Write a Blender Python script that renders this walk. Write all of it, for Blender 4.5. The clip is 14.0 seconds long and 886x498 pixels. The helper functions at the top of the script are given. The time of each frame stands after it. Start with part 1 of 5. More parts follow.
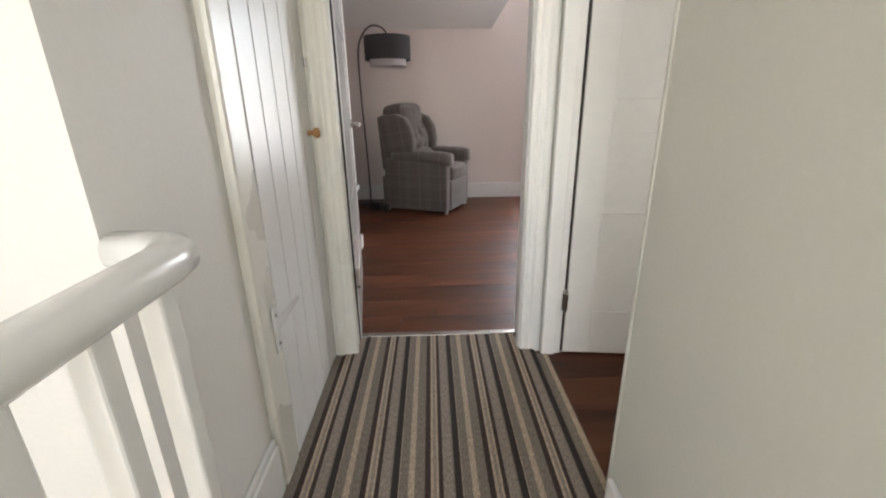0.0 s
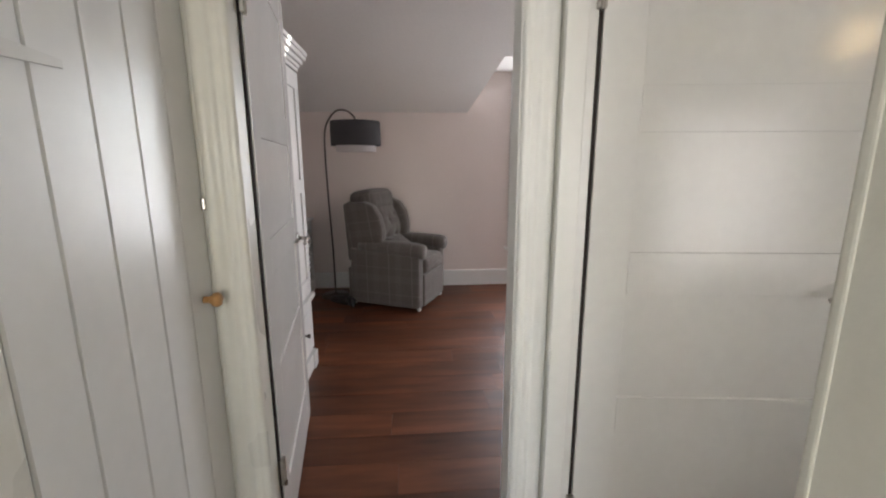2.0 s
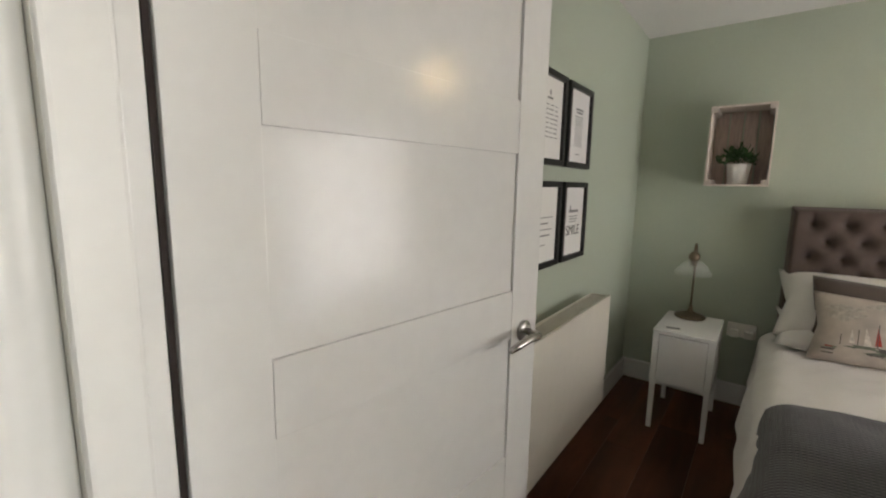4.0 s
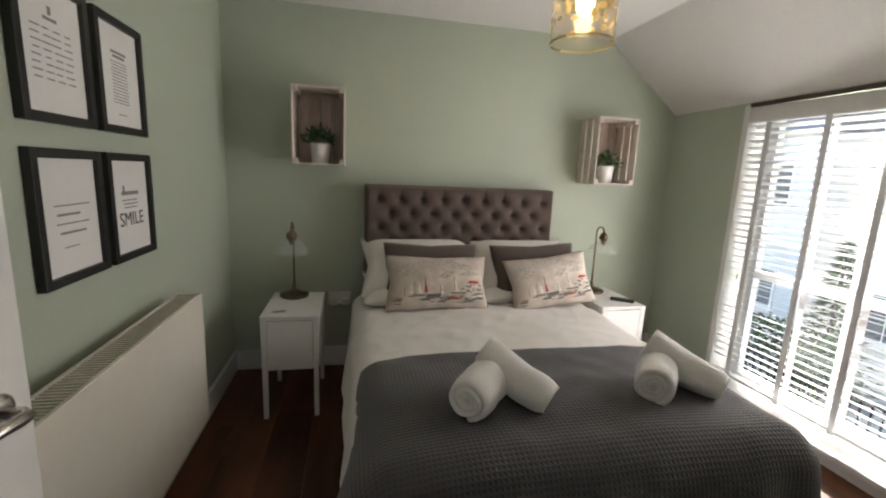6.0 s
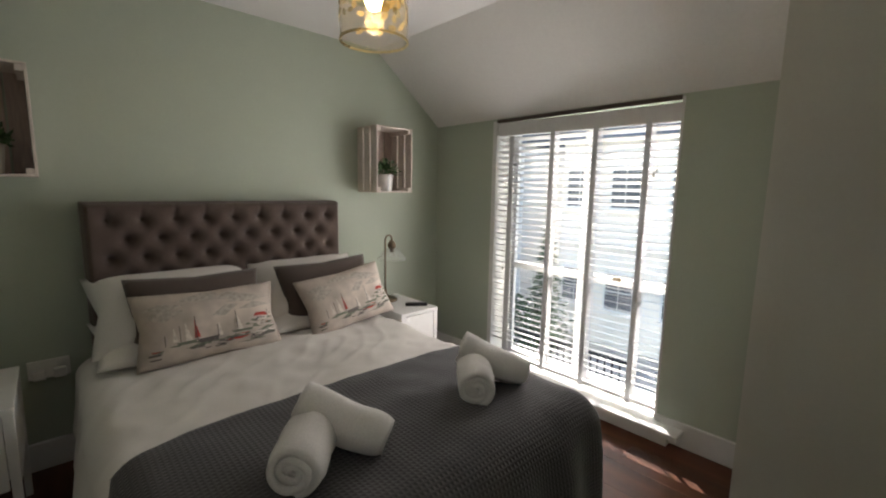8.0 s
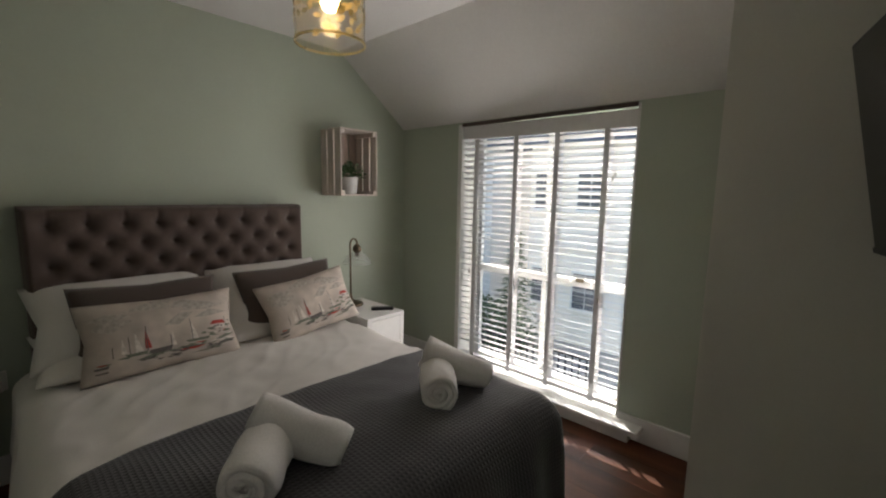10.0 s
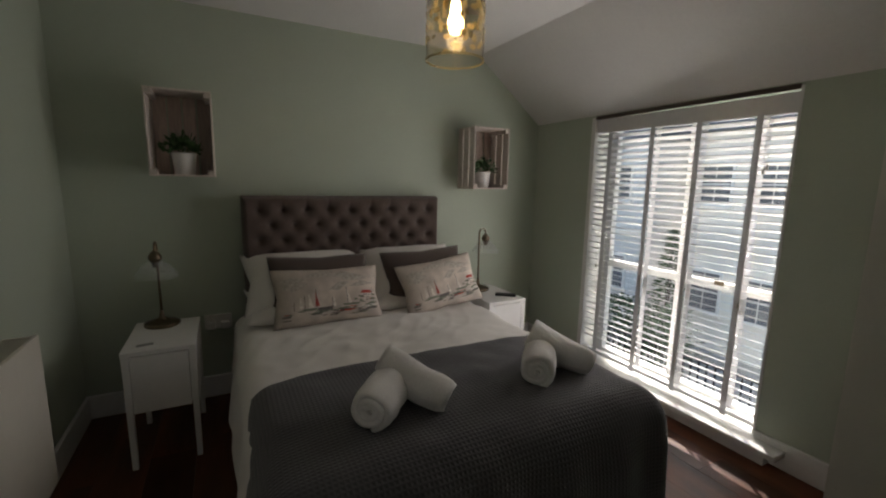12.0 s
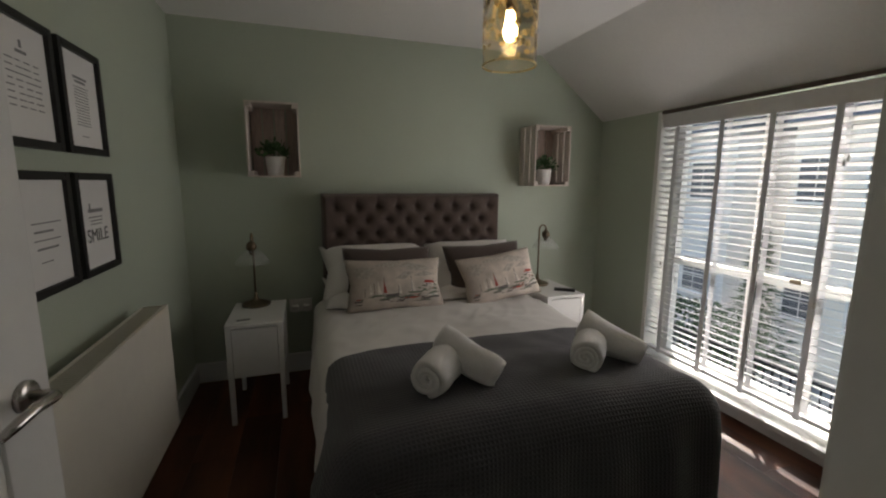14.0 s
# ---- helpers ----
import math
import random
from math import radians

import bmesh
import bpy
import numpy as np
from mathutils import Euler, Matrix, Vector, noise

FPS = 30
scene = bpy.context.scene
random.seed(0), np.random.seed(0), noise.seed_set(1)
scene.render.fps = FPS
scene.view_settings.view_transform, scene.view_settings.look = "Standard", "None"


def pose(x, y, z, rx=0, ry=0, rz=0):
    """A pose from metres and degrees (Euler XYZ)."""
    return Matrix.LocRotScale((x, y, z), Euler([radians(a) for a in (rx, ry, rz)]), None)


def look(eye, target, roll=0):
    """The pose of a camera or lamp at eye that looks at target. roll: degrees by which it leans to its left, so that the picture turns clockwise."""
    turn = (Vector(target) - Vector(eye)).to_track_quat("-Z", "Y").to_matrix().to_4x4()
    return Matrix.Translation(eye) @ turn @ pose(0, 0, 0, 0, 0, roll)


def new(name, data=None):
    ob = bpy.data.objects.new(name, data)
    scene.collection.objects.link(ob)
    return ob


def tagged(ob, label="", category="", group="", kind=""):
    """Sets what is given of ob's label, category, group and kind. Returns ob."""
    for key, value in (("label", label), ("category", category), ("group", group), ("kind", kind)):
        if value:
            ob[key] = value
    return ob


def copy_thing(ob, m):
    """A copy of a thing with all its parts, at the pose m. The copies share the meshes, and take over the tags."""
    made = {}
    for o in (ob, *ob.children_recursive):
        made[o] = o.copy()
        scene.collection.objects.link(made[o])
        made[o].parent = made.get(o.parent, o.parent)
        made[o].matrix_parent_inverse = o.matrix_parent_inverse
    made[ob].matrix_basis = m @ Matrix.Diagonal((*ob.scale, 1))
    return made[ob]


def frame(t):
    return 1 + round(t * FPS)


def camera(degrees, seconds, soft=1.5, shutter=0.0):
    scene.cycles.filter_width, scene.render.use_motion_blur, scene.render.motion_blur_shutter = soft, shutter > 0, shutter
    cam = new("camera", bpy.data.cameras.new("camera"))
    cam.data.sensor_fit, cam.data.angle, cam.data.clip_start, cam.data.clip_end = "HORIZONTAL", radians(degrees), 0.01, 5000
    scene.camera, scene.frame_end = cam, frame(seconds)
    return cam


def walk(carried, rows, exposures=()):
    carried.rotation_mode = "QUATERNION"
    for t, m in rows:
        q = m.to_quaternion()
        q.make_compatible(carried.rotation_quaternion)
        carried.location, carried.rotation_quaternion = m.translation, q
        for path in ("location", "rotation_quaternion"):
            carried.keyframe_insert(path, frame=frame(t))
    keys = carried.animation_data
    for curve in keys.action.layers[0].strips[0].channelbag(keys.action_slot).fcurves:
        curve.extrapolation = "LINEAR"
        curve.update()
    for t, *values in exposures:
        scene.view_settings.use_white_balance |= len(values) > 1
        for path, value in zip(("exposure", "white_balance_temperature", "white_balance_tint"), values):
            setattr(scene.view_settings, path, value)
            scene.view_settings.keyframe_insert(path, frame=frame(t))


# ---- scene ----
cam = camera(92.71, 14.0, soft=2.1)
PATH = [
    (0, pose(0.011, 0.483, 1.057, 71.04, 0.85, -1.68)),
    (0.5, pose(-0.005, 0.624, 1.084, 74.69, 0.02, -0.17)),
    (1, pose(-0.013, 0.745, 1.251, 73.95, 0.20, -5.25)),
    (1.5, pose(0.033, 0.865, 1.296, 77.42, 0.65, -5.90)),
    (2, pose(0.095, 1.007, 1.301, 78.56, 0.15, -4.35)),
    (2.5, pose(0.128, 1.185, 1.299, 79.84, 0.20, -12.38)),
    (3, pose(0.149, 1.362, 1.309, 81.36, 1.36, -26.86)),
    (3.5, pose(0.253, 1.492, 1.301, 81.61, 0.17, -39.96)),
    (4, pose(0.382, 1.562, 1.306, 81.43, -0.99, -52.53)),
    (4.2, pose(0.414, 1.566, 1.311, 81.02, -0.94, -60.32)),
    (6.3, pose(0.710, 1.522, 1.308, 79.51, -1.74, -108.62)),
    (6.5, pose(0.754, 1.544, 1.312, 79.18, -1.12, -113.64)),
    (7, pose(0.828, 1.565, 1.307, 80.30, -0.35, -122.35)),
    (7.5, pose(0.872, 1.570, 1.306, 81.19, -0.75, -129.00)),
    (8, pose(0.875, 1.557, 1.308, 82.00, -0.99, -133.00)),
    (8.5, pose(0.899, 1.575, 1.324, 82.11, -1.26, -137.77)),
    (11, pose(0.752, 1.495, 1.311, 83.23, -0.05, -133.83)),
    (11.5, pose(0.680, 1.493, 1.317, 83.52, -0.40, -121.58)),
    (12, pose(0.632, 1.543, 1.326, 81.00, -1.07, -117.29)),
    (12.5, pose(0.569, 1.562, 1.340, 79.51, -1.43, -112.36)),
    (13, pose(0.507, 1.562, 1.344, 79.94, -0.27, -110.19)),
    (13.5, pose(0.460, 1.569, 1.340, 80.44, -0.38, -108.00)),
    (14, pose(0.472, 1.560, 1.308, 80.97, -0.38, -108.11)),
]

EXPOSURES = [(0.0, 2.68), (0.5, 2.52), (1.5, 2.42), (2.5, 2.4), (3.0, 2.43), (4.0, 2.58), (6.3, 2.22), (7.0, 2.0), (7.5, 1.9), (8.7, 1.58), (11.0, 1.15), (12.5, 0.96), (14.0, 1.05)]
walk(cam, PATH, EXPOSURES)

# ---- world, sun, window light ----
SUN_ELEVATION, SUN_TURN = radians(22), radians(132)
world = bpy.data.worlds.new("sky")
scene.world = world
world.use_nodes = True
sky = world.node_tree.nodes.new("ShaderNodeTexSky")
sky.sky_type, sky.sun_disc = "NISHITA", False
sky.sun_elevation, sky.sun_rotation = SUN_ELEVATION, SUN_TURN
world.node_tree.links.new(sky.outputs[0], world.node_tree.nodes["Background"].inputs[0])
world.node_tree.nodes["Background"].inputs[1].default_value = 0.15

sun = new("sun", bpy.data.lights.new("sun", "SUN"))
sun.data.energy, sun.data.angle, sun.data.color = 5.0, radians(0.5), (1.0, 0.95, 0.87)
SUN_WAY = Vector((math.sin(SUN_TURN) * math.cos(SUN_ELEVATION), math.cos(SUN_TURN) * math.cos(SUN_ELEVATION), math.sin(SUN_ELEVATION)))
sun.matrix_world = look(tuple(SUN_WAY * 20), (0, 0, 0))


def window_light(name, eye, target, width, height, watts, colour):
    """The sky's light in a window's opening."""
    lamp = new(name, bpy.data.lights.new(name, "AREA"))
    lamp.data.shape, lamp.data.size, lamp.data.size_y = "RECTANGLE", width, height
    lamp.data.energy, lamp.data.color = watts, colour
    lamp.matrix_world = look(eye, target)
    return lamp


window_light("bedroom_window_light", (2.25, -0.645, 1.0), (2.42, 0.6, 1.10), 1.1, 1.5, 3.25, (1.0, 0.92, 0.90)).data.spread = radians(155)
window_light("back_room_window_light", (1.65, 5.56, 1.3), (1.2, 3.5, 0.6), 0.95, 1.6, 9.3, (0.93, 0.95, 1.0))
window_light("stair_window_light", (-0.2, -1.95, 1.35), (-0.1, 1.5, 1.0), 1.0, 1.2, 6.1, (1.0, 0.975, 0.95))


# ---- helpers for building ----
def mesh_of(name, bm):
    me = bpy.data.meshes.new(name)
    bm.normal_update()
    bm.to_mesh(me)
    bm.free()
    return me


def put(name, bm, material, smooth=False):
    me = mesh_of(name, bm)
    me.materials.append(material)
    if smooth:
        for p in me.polygons:
            p.use_smooth = True
    return new(name, me)


def part(name, bm, material, parent, label="", smooth=False, m=None):
    """One mesh under a thing or a part, in the parent's own axes."""
    ob = put(name, bm, material, smooth)
    ob.parent = parent
    if m is not None:
        ob.matrix_basis = m
    return tagged(ob, label=label)


def twin(ob, m):
    """A second piece on the same mesh under the same parent."""
    other = new(ob.name.split(".")[0], ob.data)
    other.parent = ob.parent
    other.matrix_basis = m
    if "label" in ob:
        other["label"] = ob["label"]
    return other


def thing(name, m, label, category, group=""):
    ob = new(name)
    ob.empty_display_size = 0.1
    ob.matrix_basis = m
    return tagged(ob, label, category, group)


def structure(name, bm, material, label, category, smooth=False):
    return tagged(put(name, bm, material, smooth), label, category, kind="structure")


def box(x0, x1, y0, y1, z0, z1, bevel=0.0, bm=None, steps=2):
    """A box between two corners, its edges rounded by bevel; added to bm where given."""
    b = bmesh.new()
    bmesh.ops.create_cube(b, size=1)
    for v in b.verts:
        v.co = Vector(((x0 + x1) / 2 + v.co.x * (x1 - x0), (y0 + y1) / 2 + v.co.y * (y1 - y0), (z0 + z1) / 2 + v.co.z * (z1 - z0)))
    if bevel:
        bmesh.ops.bevel(b, geom=b.edges[:], offset=bevel, segments=steps, affect="EDGES", profile=0.6)
    return merge(bm, b)


def merge(bm, other):
    if bm is None:
        return other
    me = bpy.data.meshes.new("t")
    other.to_mesh(me)
    other.free()
    bm.from_mesh(me)
    bpy.data.meshes.remove(me)
    return bm


def moved(bm, m):
    bmesh.ops.transform(bm, matrix=m, verts=bm.verts[:])
    return bm


def lathe(profile, steps=32, bm=None, cap=True):
    """A turned shape about z from rows of (radius, height)."""
    b = bmesh.new()
    rings = []
    for r, z in profile:
        rings.append([b.verts.new((r * math.cos(2 * math.pi * k / steps), r * math.sin(2 * math.pi * k / steps), z)) for k in range(steps)])
    for lo, hi in zip(rings, rings[1:]):
        for k in range(steps):
            b.faces.new((lo[k], lo[(k + 1) % steps], hi[(k + 1) % steps], hi[k]))
    if cap:
        b.faces.new(rings[0][::-1])
        b.faces.new(rings[-1])
    return merge(bm, b)


def tube(points, radius, steps=10, bm=None, radii=None):
    """A round bar along points."""
    b = bmesh.new()
    pts = [Vector(p) for p in points]
    rings = []
    side = None
    for i, p in enumerate(pts):
        way = (pts[min(i + 1, len(pts) - 1)] - pts[max(i - 1, 0)]).normalized()
        if side is None:
            side = way.orthogonal().normalized()
        side = (side - way * side.dot(way)).normalized()
        up = way.cross(side)
        r = radii[i] if radii else radius
        rings.append([b.verts.new(p + r * (side * math.cos(2 * math.pi * k / steps) + up * math.sin(2 * math.pi * k / steps))) for k in range(steps)])
    for lo, hi in zip(rings, rings[1:]):
        for k in range(steps):
            b.faces.new((lo[k], lo[(k + 1) % steps], hi[(k + 1) % steps], hi[k]))
    b.faces.new(rings[0][::-1])
    b.faces.new(rings[-1])
    return merge(bm, b)


def arc(cx, cz, r, a0, a1, n=10, y=0.0):
    """Points on a circle in the xz plane, in degrees."""
    return [(cx + r * math.cos(radians(a0 + (a1 - a0) * k / n)), y, cz + r * math.sin(radians(a0 + (a1 - a0) * k / n))) for k in range(n + 1)]


def sheet(nx, ny, place, bm=None, thick=0.0, wrap=False):
    """A grid of nx by ny cells laid by place(u, v)."""
    b = bmesh.new()
    g = [[b.verts.new(place(i / nx, j / ny)) for j in range(ny + 1)] for i in range(nx + 1)]
    for i in range(nx):
        for j in range(ny):
            b.faces.new((g[i][j], g[i + 1][j], g[i + 1][j + 1], g[i][j + 1]))
    if thick:
        b.normal_update()
        bmesh.ops.solidify(b, geom=b.faces[:], thickness=thick)
    return merge(bm, b)


def prism(outline, z0, z1, bm=None):
    """An upright block over an outline of (x, y), counter-clockwise."""
    b = bmesh.new()
    lo = [b.verts.new((x, y, z0)) for x, y in outline]
    hi = [b.verts.new((x, y, z1)) for x, y in outline]
    b.faces.new(lo[::-1])
    b.faces.new(hi)
    for k in range(len(lo)):
        j = (k + 1) % len(lo)
        b.faces.new((lo[k], lo[j], hi[j], hi[k]))
    return merge(bm, b)


def moulding(profile, length, bm=None):
    """A strip along z with a profile of (x, y), counter-clockwise."""
    return prism(profile, 0.0, length, bm)



# ---- materials ----
def shader(name, base, rough=0.5, metal=0.0, grain=40.0, grain_amount=0.06, stain=1.5, stain_amount=0.06, bump=0.05, bump_scale=None, stretch=(1, 1, 1), coat=0.0, sheen=0.0, per_piece=0.0, rough_var=0.08):
    """A surface whose colour varies at two scales, with fine relief."""
    m = bpy.data.materials.new(name)
    m.use_nodes = True
    n, l = m.node_tree.nodes, m.node_tree.links
    b = n["Principled BSDF"]
    tc = n.new("ShaderNodeTexCoord")
    mp = n.new("ShaderNodeMapping")
    mp.inputs["Scale"].default_value = stretch
    l.new(tc.outputs["Object"], mp.inputs["Vector"])
    if per_piece:
        who = n.new("ShaderNodeObjectInfo")
        off = n.new("ShaderNodeMath")
        off.operation = "MULTIPLY"
        off.inputs[1].default_value = 60.0
        l.new(who.outputs["Random"], off.inputs[0])
        l.new(off.outputs[0], mp.inputs["Location"])
    fine, broad = n.new("ShaderNodeTexNoise"), n.new("ShaderNodeTexNoise")
    fine.inputs["Scale"].default_value, broad.inputs["Scale"].default_value = grain, stain
    fine.inputs["Detail"].default_value, broad.inputs["Detail"].default_value = 4, 3
    for t in (fine, broad):
        l.new(mp.outputs[0], t.inputs["Vector"])
    value = None
    for t, amount in ((fine, grain_amount), (broad, stain_amount)):
        r = n.new("ShaderNodeMapRange")
        r.inputs["From Min"].default_value, r.inputs["From Max"].default_value = 0.3, 0.7
        r.inputs["To Min"].default_value, r.inputs["To Max"].default_value = 1 - amount, 1 + amount
        l.new(t.outputs["Fac"], r.inputs["Value"])
        if value is None:
            value = r.outputs[0]
        else:
            mul = n.new("ShaderNodeMath")
            mul.operation = "MULTIPLY"
            l.new(value, mul.inputs[0])
            l.new(r.outputs[0], mul.inputs[1])
            value = mul.outputs[0]
    if per_piece:
        info = n.new("ShaderNodeObjectInfo")
        r = n.new("ShaderNodeMapRange")
        r.inputs["To Min"].default_value, r.inputs["To Max"].default_value = 1 - per_piece, 1 + per_piece
        l.new(info.outputs["Random"], r.inputs["Value"])
        mul = n.new("ShaderNodeMath")
        mul.operation = "MULTIPLY"
        l.new(value, mul.inputs[0])
        l.new(r.outputs[0], mul.inputs[1])
        value = mul.outputs[0]
    mix = n.new("ShaderNodeVectorMath")
    mix.operation = "SCALE"
    mix.inputs[0].default_value = base
    l.new(value, mix.inputs["Scale"])
    l.new(mix.outputs[0], b.inputs["Base Color"])
    rr = n.new("ShaderNodeMapRange")
    rr.inputs["From Min"].default_value, rr.inputs["From Max"].default_value = 0.3, 0.7
    rr.inputs["To Min"].default_value, rr.inputs["To Max"].default_value = max(0.02, rough - rough_var), min(1, rough + rough_var)
    l.new(broad.outputs["Fac"], rr.inputs["Value"])
    l.new(rr.outputs[0], b.inputs["Roughness"])
    b.inputs["Metallic"].default_value = metal
    b.inputs["Coat Weight"].default_value = coat
    b.inputs["Sheen Weight"].default_value = sheen
    if bump:
        bp = n.new("ShaderNodeBump")
        bp.inputs["Strength"].default_value, bp.inputs["Distance"].default_value = bump, 0.01
        src = fine
        if bump_scale:
            src = n.new("ShaderNodeTexNoise")
            src.inputs["Scale"].default_value = bump_scale
            l.new(mp.outputs[0], src.inputs["Vector"])
        l.new(src.outputs["Fac"], bp.inputs["Height"])
        l.new(bp.outputs[0], b.inputs["Normal"])
    return m


def glow(name, colour, strength):
    m = bpy.data.materials.new(name)
    m.use_nodes = True
    b = m.node_tree.nodes["Principled BSDF"]
    b.inputs["Base Color"].default_value = (*colour, 1)
    b.inputs["Emission Color"].default_value = (*colour, 1)
    b.inputs["Emission Strength"].default_value = strength
    return m


def glass(name, colour, rough=0.0, alpha_mix=0.0):
    m = bpy.data.materials.new(name)
    m.use_nodes = True
    b = m.node_tree.nodes["Principled BSDF"]
    b.inputs["Base Color"].default_value = (*colour, 1)
    b.inputs["Roughness"].default_value = rough
    b.inputs["Transmission Weight"].default_value = 1.0
    b.inputs["IOR"].default_value = 1.45
    return m


def striped_carpet():
    """Narrow lengthways stripes in black, grey, beige and brown loop pile."""
    m = bpy.data.materials.new("striped_carpet")
    m.use_nodes = True
    n, l = m.node_tree.nodes, m.node_tree.links
    b = n["Principled BSDF"]
    tc = n.new("ShaderNodeTexCoord")
    sep = n.new("ShaderNodeSeparateXYZ")
    l.new(tc.outputs["Object"], sep.inputs[0])
    scale = n.new("ShaderNodeMath")
    scale.operation = "MULTIPLY_ADD"
    scale.inputs[1].default_value = 1 / 0.187
    scale.inputs[2].default_value = 0.128 / 0.187
    l.new(sep.outputs["X"], scale.inputs[0])
    fr = n.new("ShaderNodeMath")
    fr.operation = "FRACT"
    l.new(scale.outputs[0], fr.inputs[0])
    ramp = n.new("ShaderNodeValToRGB")
    ramp.color_ramp.interpolation = "CONSTANT"
    grey, black, beige, brown, mid = (0.190, 0.160, 0.131, 1), (0.026, 0.020, 0.016, 1), (0.41, 0.325, 0.24, 1), (0.042, 0.026, 0.020, 1), (0.255, 0.212, 0.175, 1)
    stops = [(0.0, black), (0.11, beige), (0.125, grey), (0.265, beige), (0.36, grey), (0.52, brown), (0.615, beige), (0.66, mid), (0.71, beige), (0.745, brown), (0.815, mid), (0.975, grey)]
    e = ramp.color_ramp.elements
    e[0].position, e[0].color = stops[0]
    e[1].position, e[1].color = stops[1]
    for p, c in stops[2:]:
        e.new(p).color = c
    l.new(fr.outputs[0], ramp.inputs[0])
    noise_t = n.new("ShaderNodeTexNoise")
    noise_t.inputs["Scale"].default_value = 150
    mp = n.new("ShaderNodeMapping")
    mp.inputs["Scale"].default_value = (1.6, 0.5, 1)
    l.new(tc.outputs["Object"], mp.inputs["Vector"])
    l.new(mp.outputs[0], noise_t.inputs["Vector"])
    r = n.new("ShaderNodeMapRange")
    r.inputs["From Min"].default_value, r.inputs["From Max"].default_value = 0.3, 0.7
    r.inputs["To Min"].default_value, r.inputs["To Max"].default_value = 0.66, 1.3
    l.new(noise_t.outputs["Fac"], r.inputs["Value"])
    mul = n.new("ShaderNodeVectorMath")
    mul.operation = "SCALE"
    l.new(ramp.outputs[0], mul.inputs[0])
    l.new(r.outputs[0], mul.inputs["Scale"])
    l.new(mul.outputs[0], b.inputs["Base Color"])
    b.inputs["Roughness"].default_value = 0.95
    bp = n.new("ShaderNodeBump")
    bp.inputs["Strength"].default_value, bp.inputs["Distance"].default_value = 0.5, 0.004
    l.new(noise_t.outputs["Fac"], bp.inputs["Height"])
    l.new(bp.outputs[0], b.inputs["Normal"])
    return m


WALL_GREEN = shader("sage_green_wall_paint", (0.43, 0.478, 0.39), 0.55, grain=90, grain_amount=0.015, stain=1.2, stain_amount=0.03, bump=0.03, bump_scale=160)
WALL_WHITE = shader("white_wall_paint", (0.74, 0.72, 0.69), 0.6, grain=90, grain_amount=0.015, stain=1.2, stain_amount=0.03, bump=0.03, bump_scale=160)
WALL_CREAM = shader("cream_wall_paint", (0.60, 0.59, 0.53), 0.5, grain=90, grain_amount=0.015, stain=1.2, stain_amount=0.03, bump=0.03, bump_scale=160)
WALL_PINK = shader("pale_blush_wall_paint", (0.70, 0.62, 0.585), 0.6, grain=90, grain_amount=0.015, stain=1.2, stain_amount=0.03, bump=0.03, bump_scale=160)
CEILING_WHITE = shader("matt_white_ceiling_paint", (0.76, 0.745, 0.725), 0.8, grain=60, grain_amount=0.02, stain=1.0, stain_amount=0.03, bump=0.04, bump_scale=120)
GLOSS = shader("white_gloss_paint", (0.76, 0.755, 0.735), 0.175, grain=30, grain_amount=0.015, stain=2.5, stain_amount=0.03, bump=0.008, bump_scale=11, rough_var=0.015)
GLOSS_CREAM = shader("aged_white_gloss_paint", (0.73, 0.71, 0.645), 0.3, grain=30, grain_amount=0.02, stain=3, stain_amount=0.05, bump=0.06, bump_scale=22, rough_var=0.05)
GLOSS_TRIM = shader("white_gloss_trim_paint", (0.75, 0.745, 0.72), 0.36, grain=30, grain_amount=0.015, stain=2.5, stain_amount=0.03, bump=0.003, bump_scale=12, rough_var=0.03)
GLOSS_BOARD = shader("white_gloss_board_paint", (0.75, 0.745, 0.73), 0.3, grain=30, grain_amount=0.015, stain=2.5, stain_amount=0.02, bump=0.0, rough_var=0.01)
SATIN = shader("white_satin_furniture_paint", (0.74, 0.735, 0.72), 0.5, grain=30, grain_amount=0.015, stain=2.5, stain_amount=0.03, bump=0.03, bump_scale=30)
PLASTIC_WHITE = shader("white_moulded_plastic", (0.72, 0.70, 0.65), 0.35, grain=60, grain_amount=0.01, stain=3, stain_amount=0.02, bump=0.0)
WOOD_FLOOR = shader("dark_reddish_brown_laminate", (0.100, 0.034, 0.0155), 0.42, grain=4, grain_amount=0.30, stain=1.3, stain_amount=0.55, bump=0.03, stretch=(0.7, 3.6, 1), per_piece=0.20, rough_var=0.07)
WOOD_FLOOR.node_tree.nodes["Principled BSDF"].inputs["Specular IOR Level"].default_value = 0.27
# dark brown that imitates the shadow over the blind's headrail
SHADOW_GAP = shader("dark_stained_batten", (0.075, 0.05, 0.04), 0.6, grain=30, grain_amount=0.2, bump=0.03, stretch=(0.5, 4, 4))
# near-black of the subfloor, also used to paint shade into gaps
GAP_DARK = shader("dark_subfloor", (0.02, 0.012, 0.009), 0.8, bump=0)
CARPET = striped_carpet()
STEEL = shader("brushed_satin_steel", (0.52, 0.50, 0.47), 0.28, metal=1.0, grain=120, grain_amount=0.05, bump=0.02)
BRASS = shader("antique_brass", (0.165, 0.13, 0.09), 0.32, metal=1.0, grain=60, grain_amount=0.1, bump=0.02)
KNOB_WOOD = shader("varnished_pine", (0.42, 0.22, 0.08), 0.35, grain=50, grain_amount=0.15, bump=0.03, stretch=(1, 1, 6))
BLACK_PAINT = shader("black_painted_wood", (0.013, 0.013, 0.013), 0.38, bump=0.03)
PAPER = shader("white_print_paper", (0.72, 0.71, 0.69), 0.85, grain=30, grain_amount=0.01, bump=0.0)
INK = shader("grey_printed_ink", (0.22, 0.22, 0.22), 0.8, bump=0)
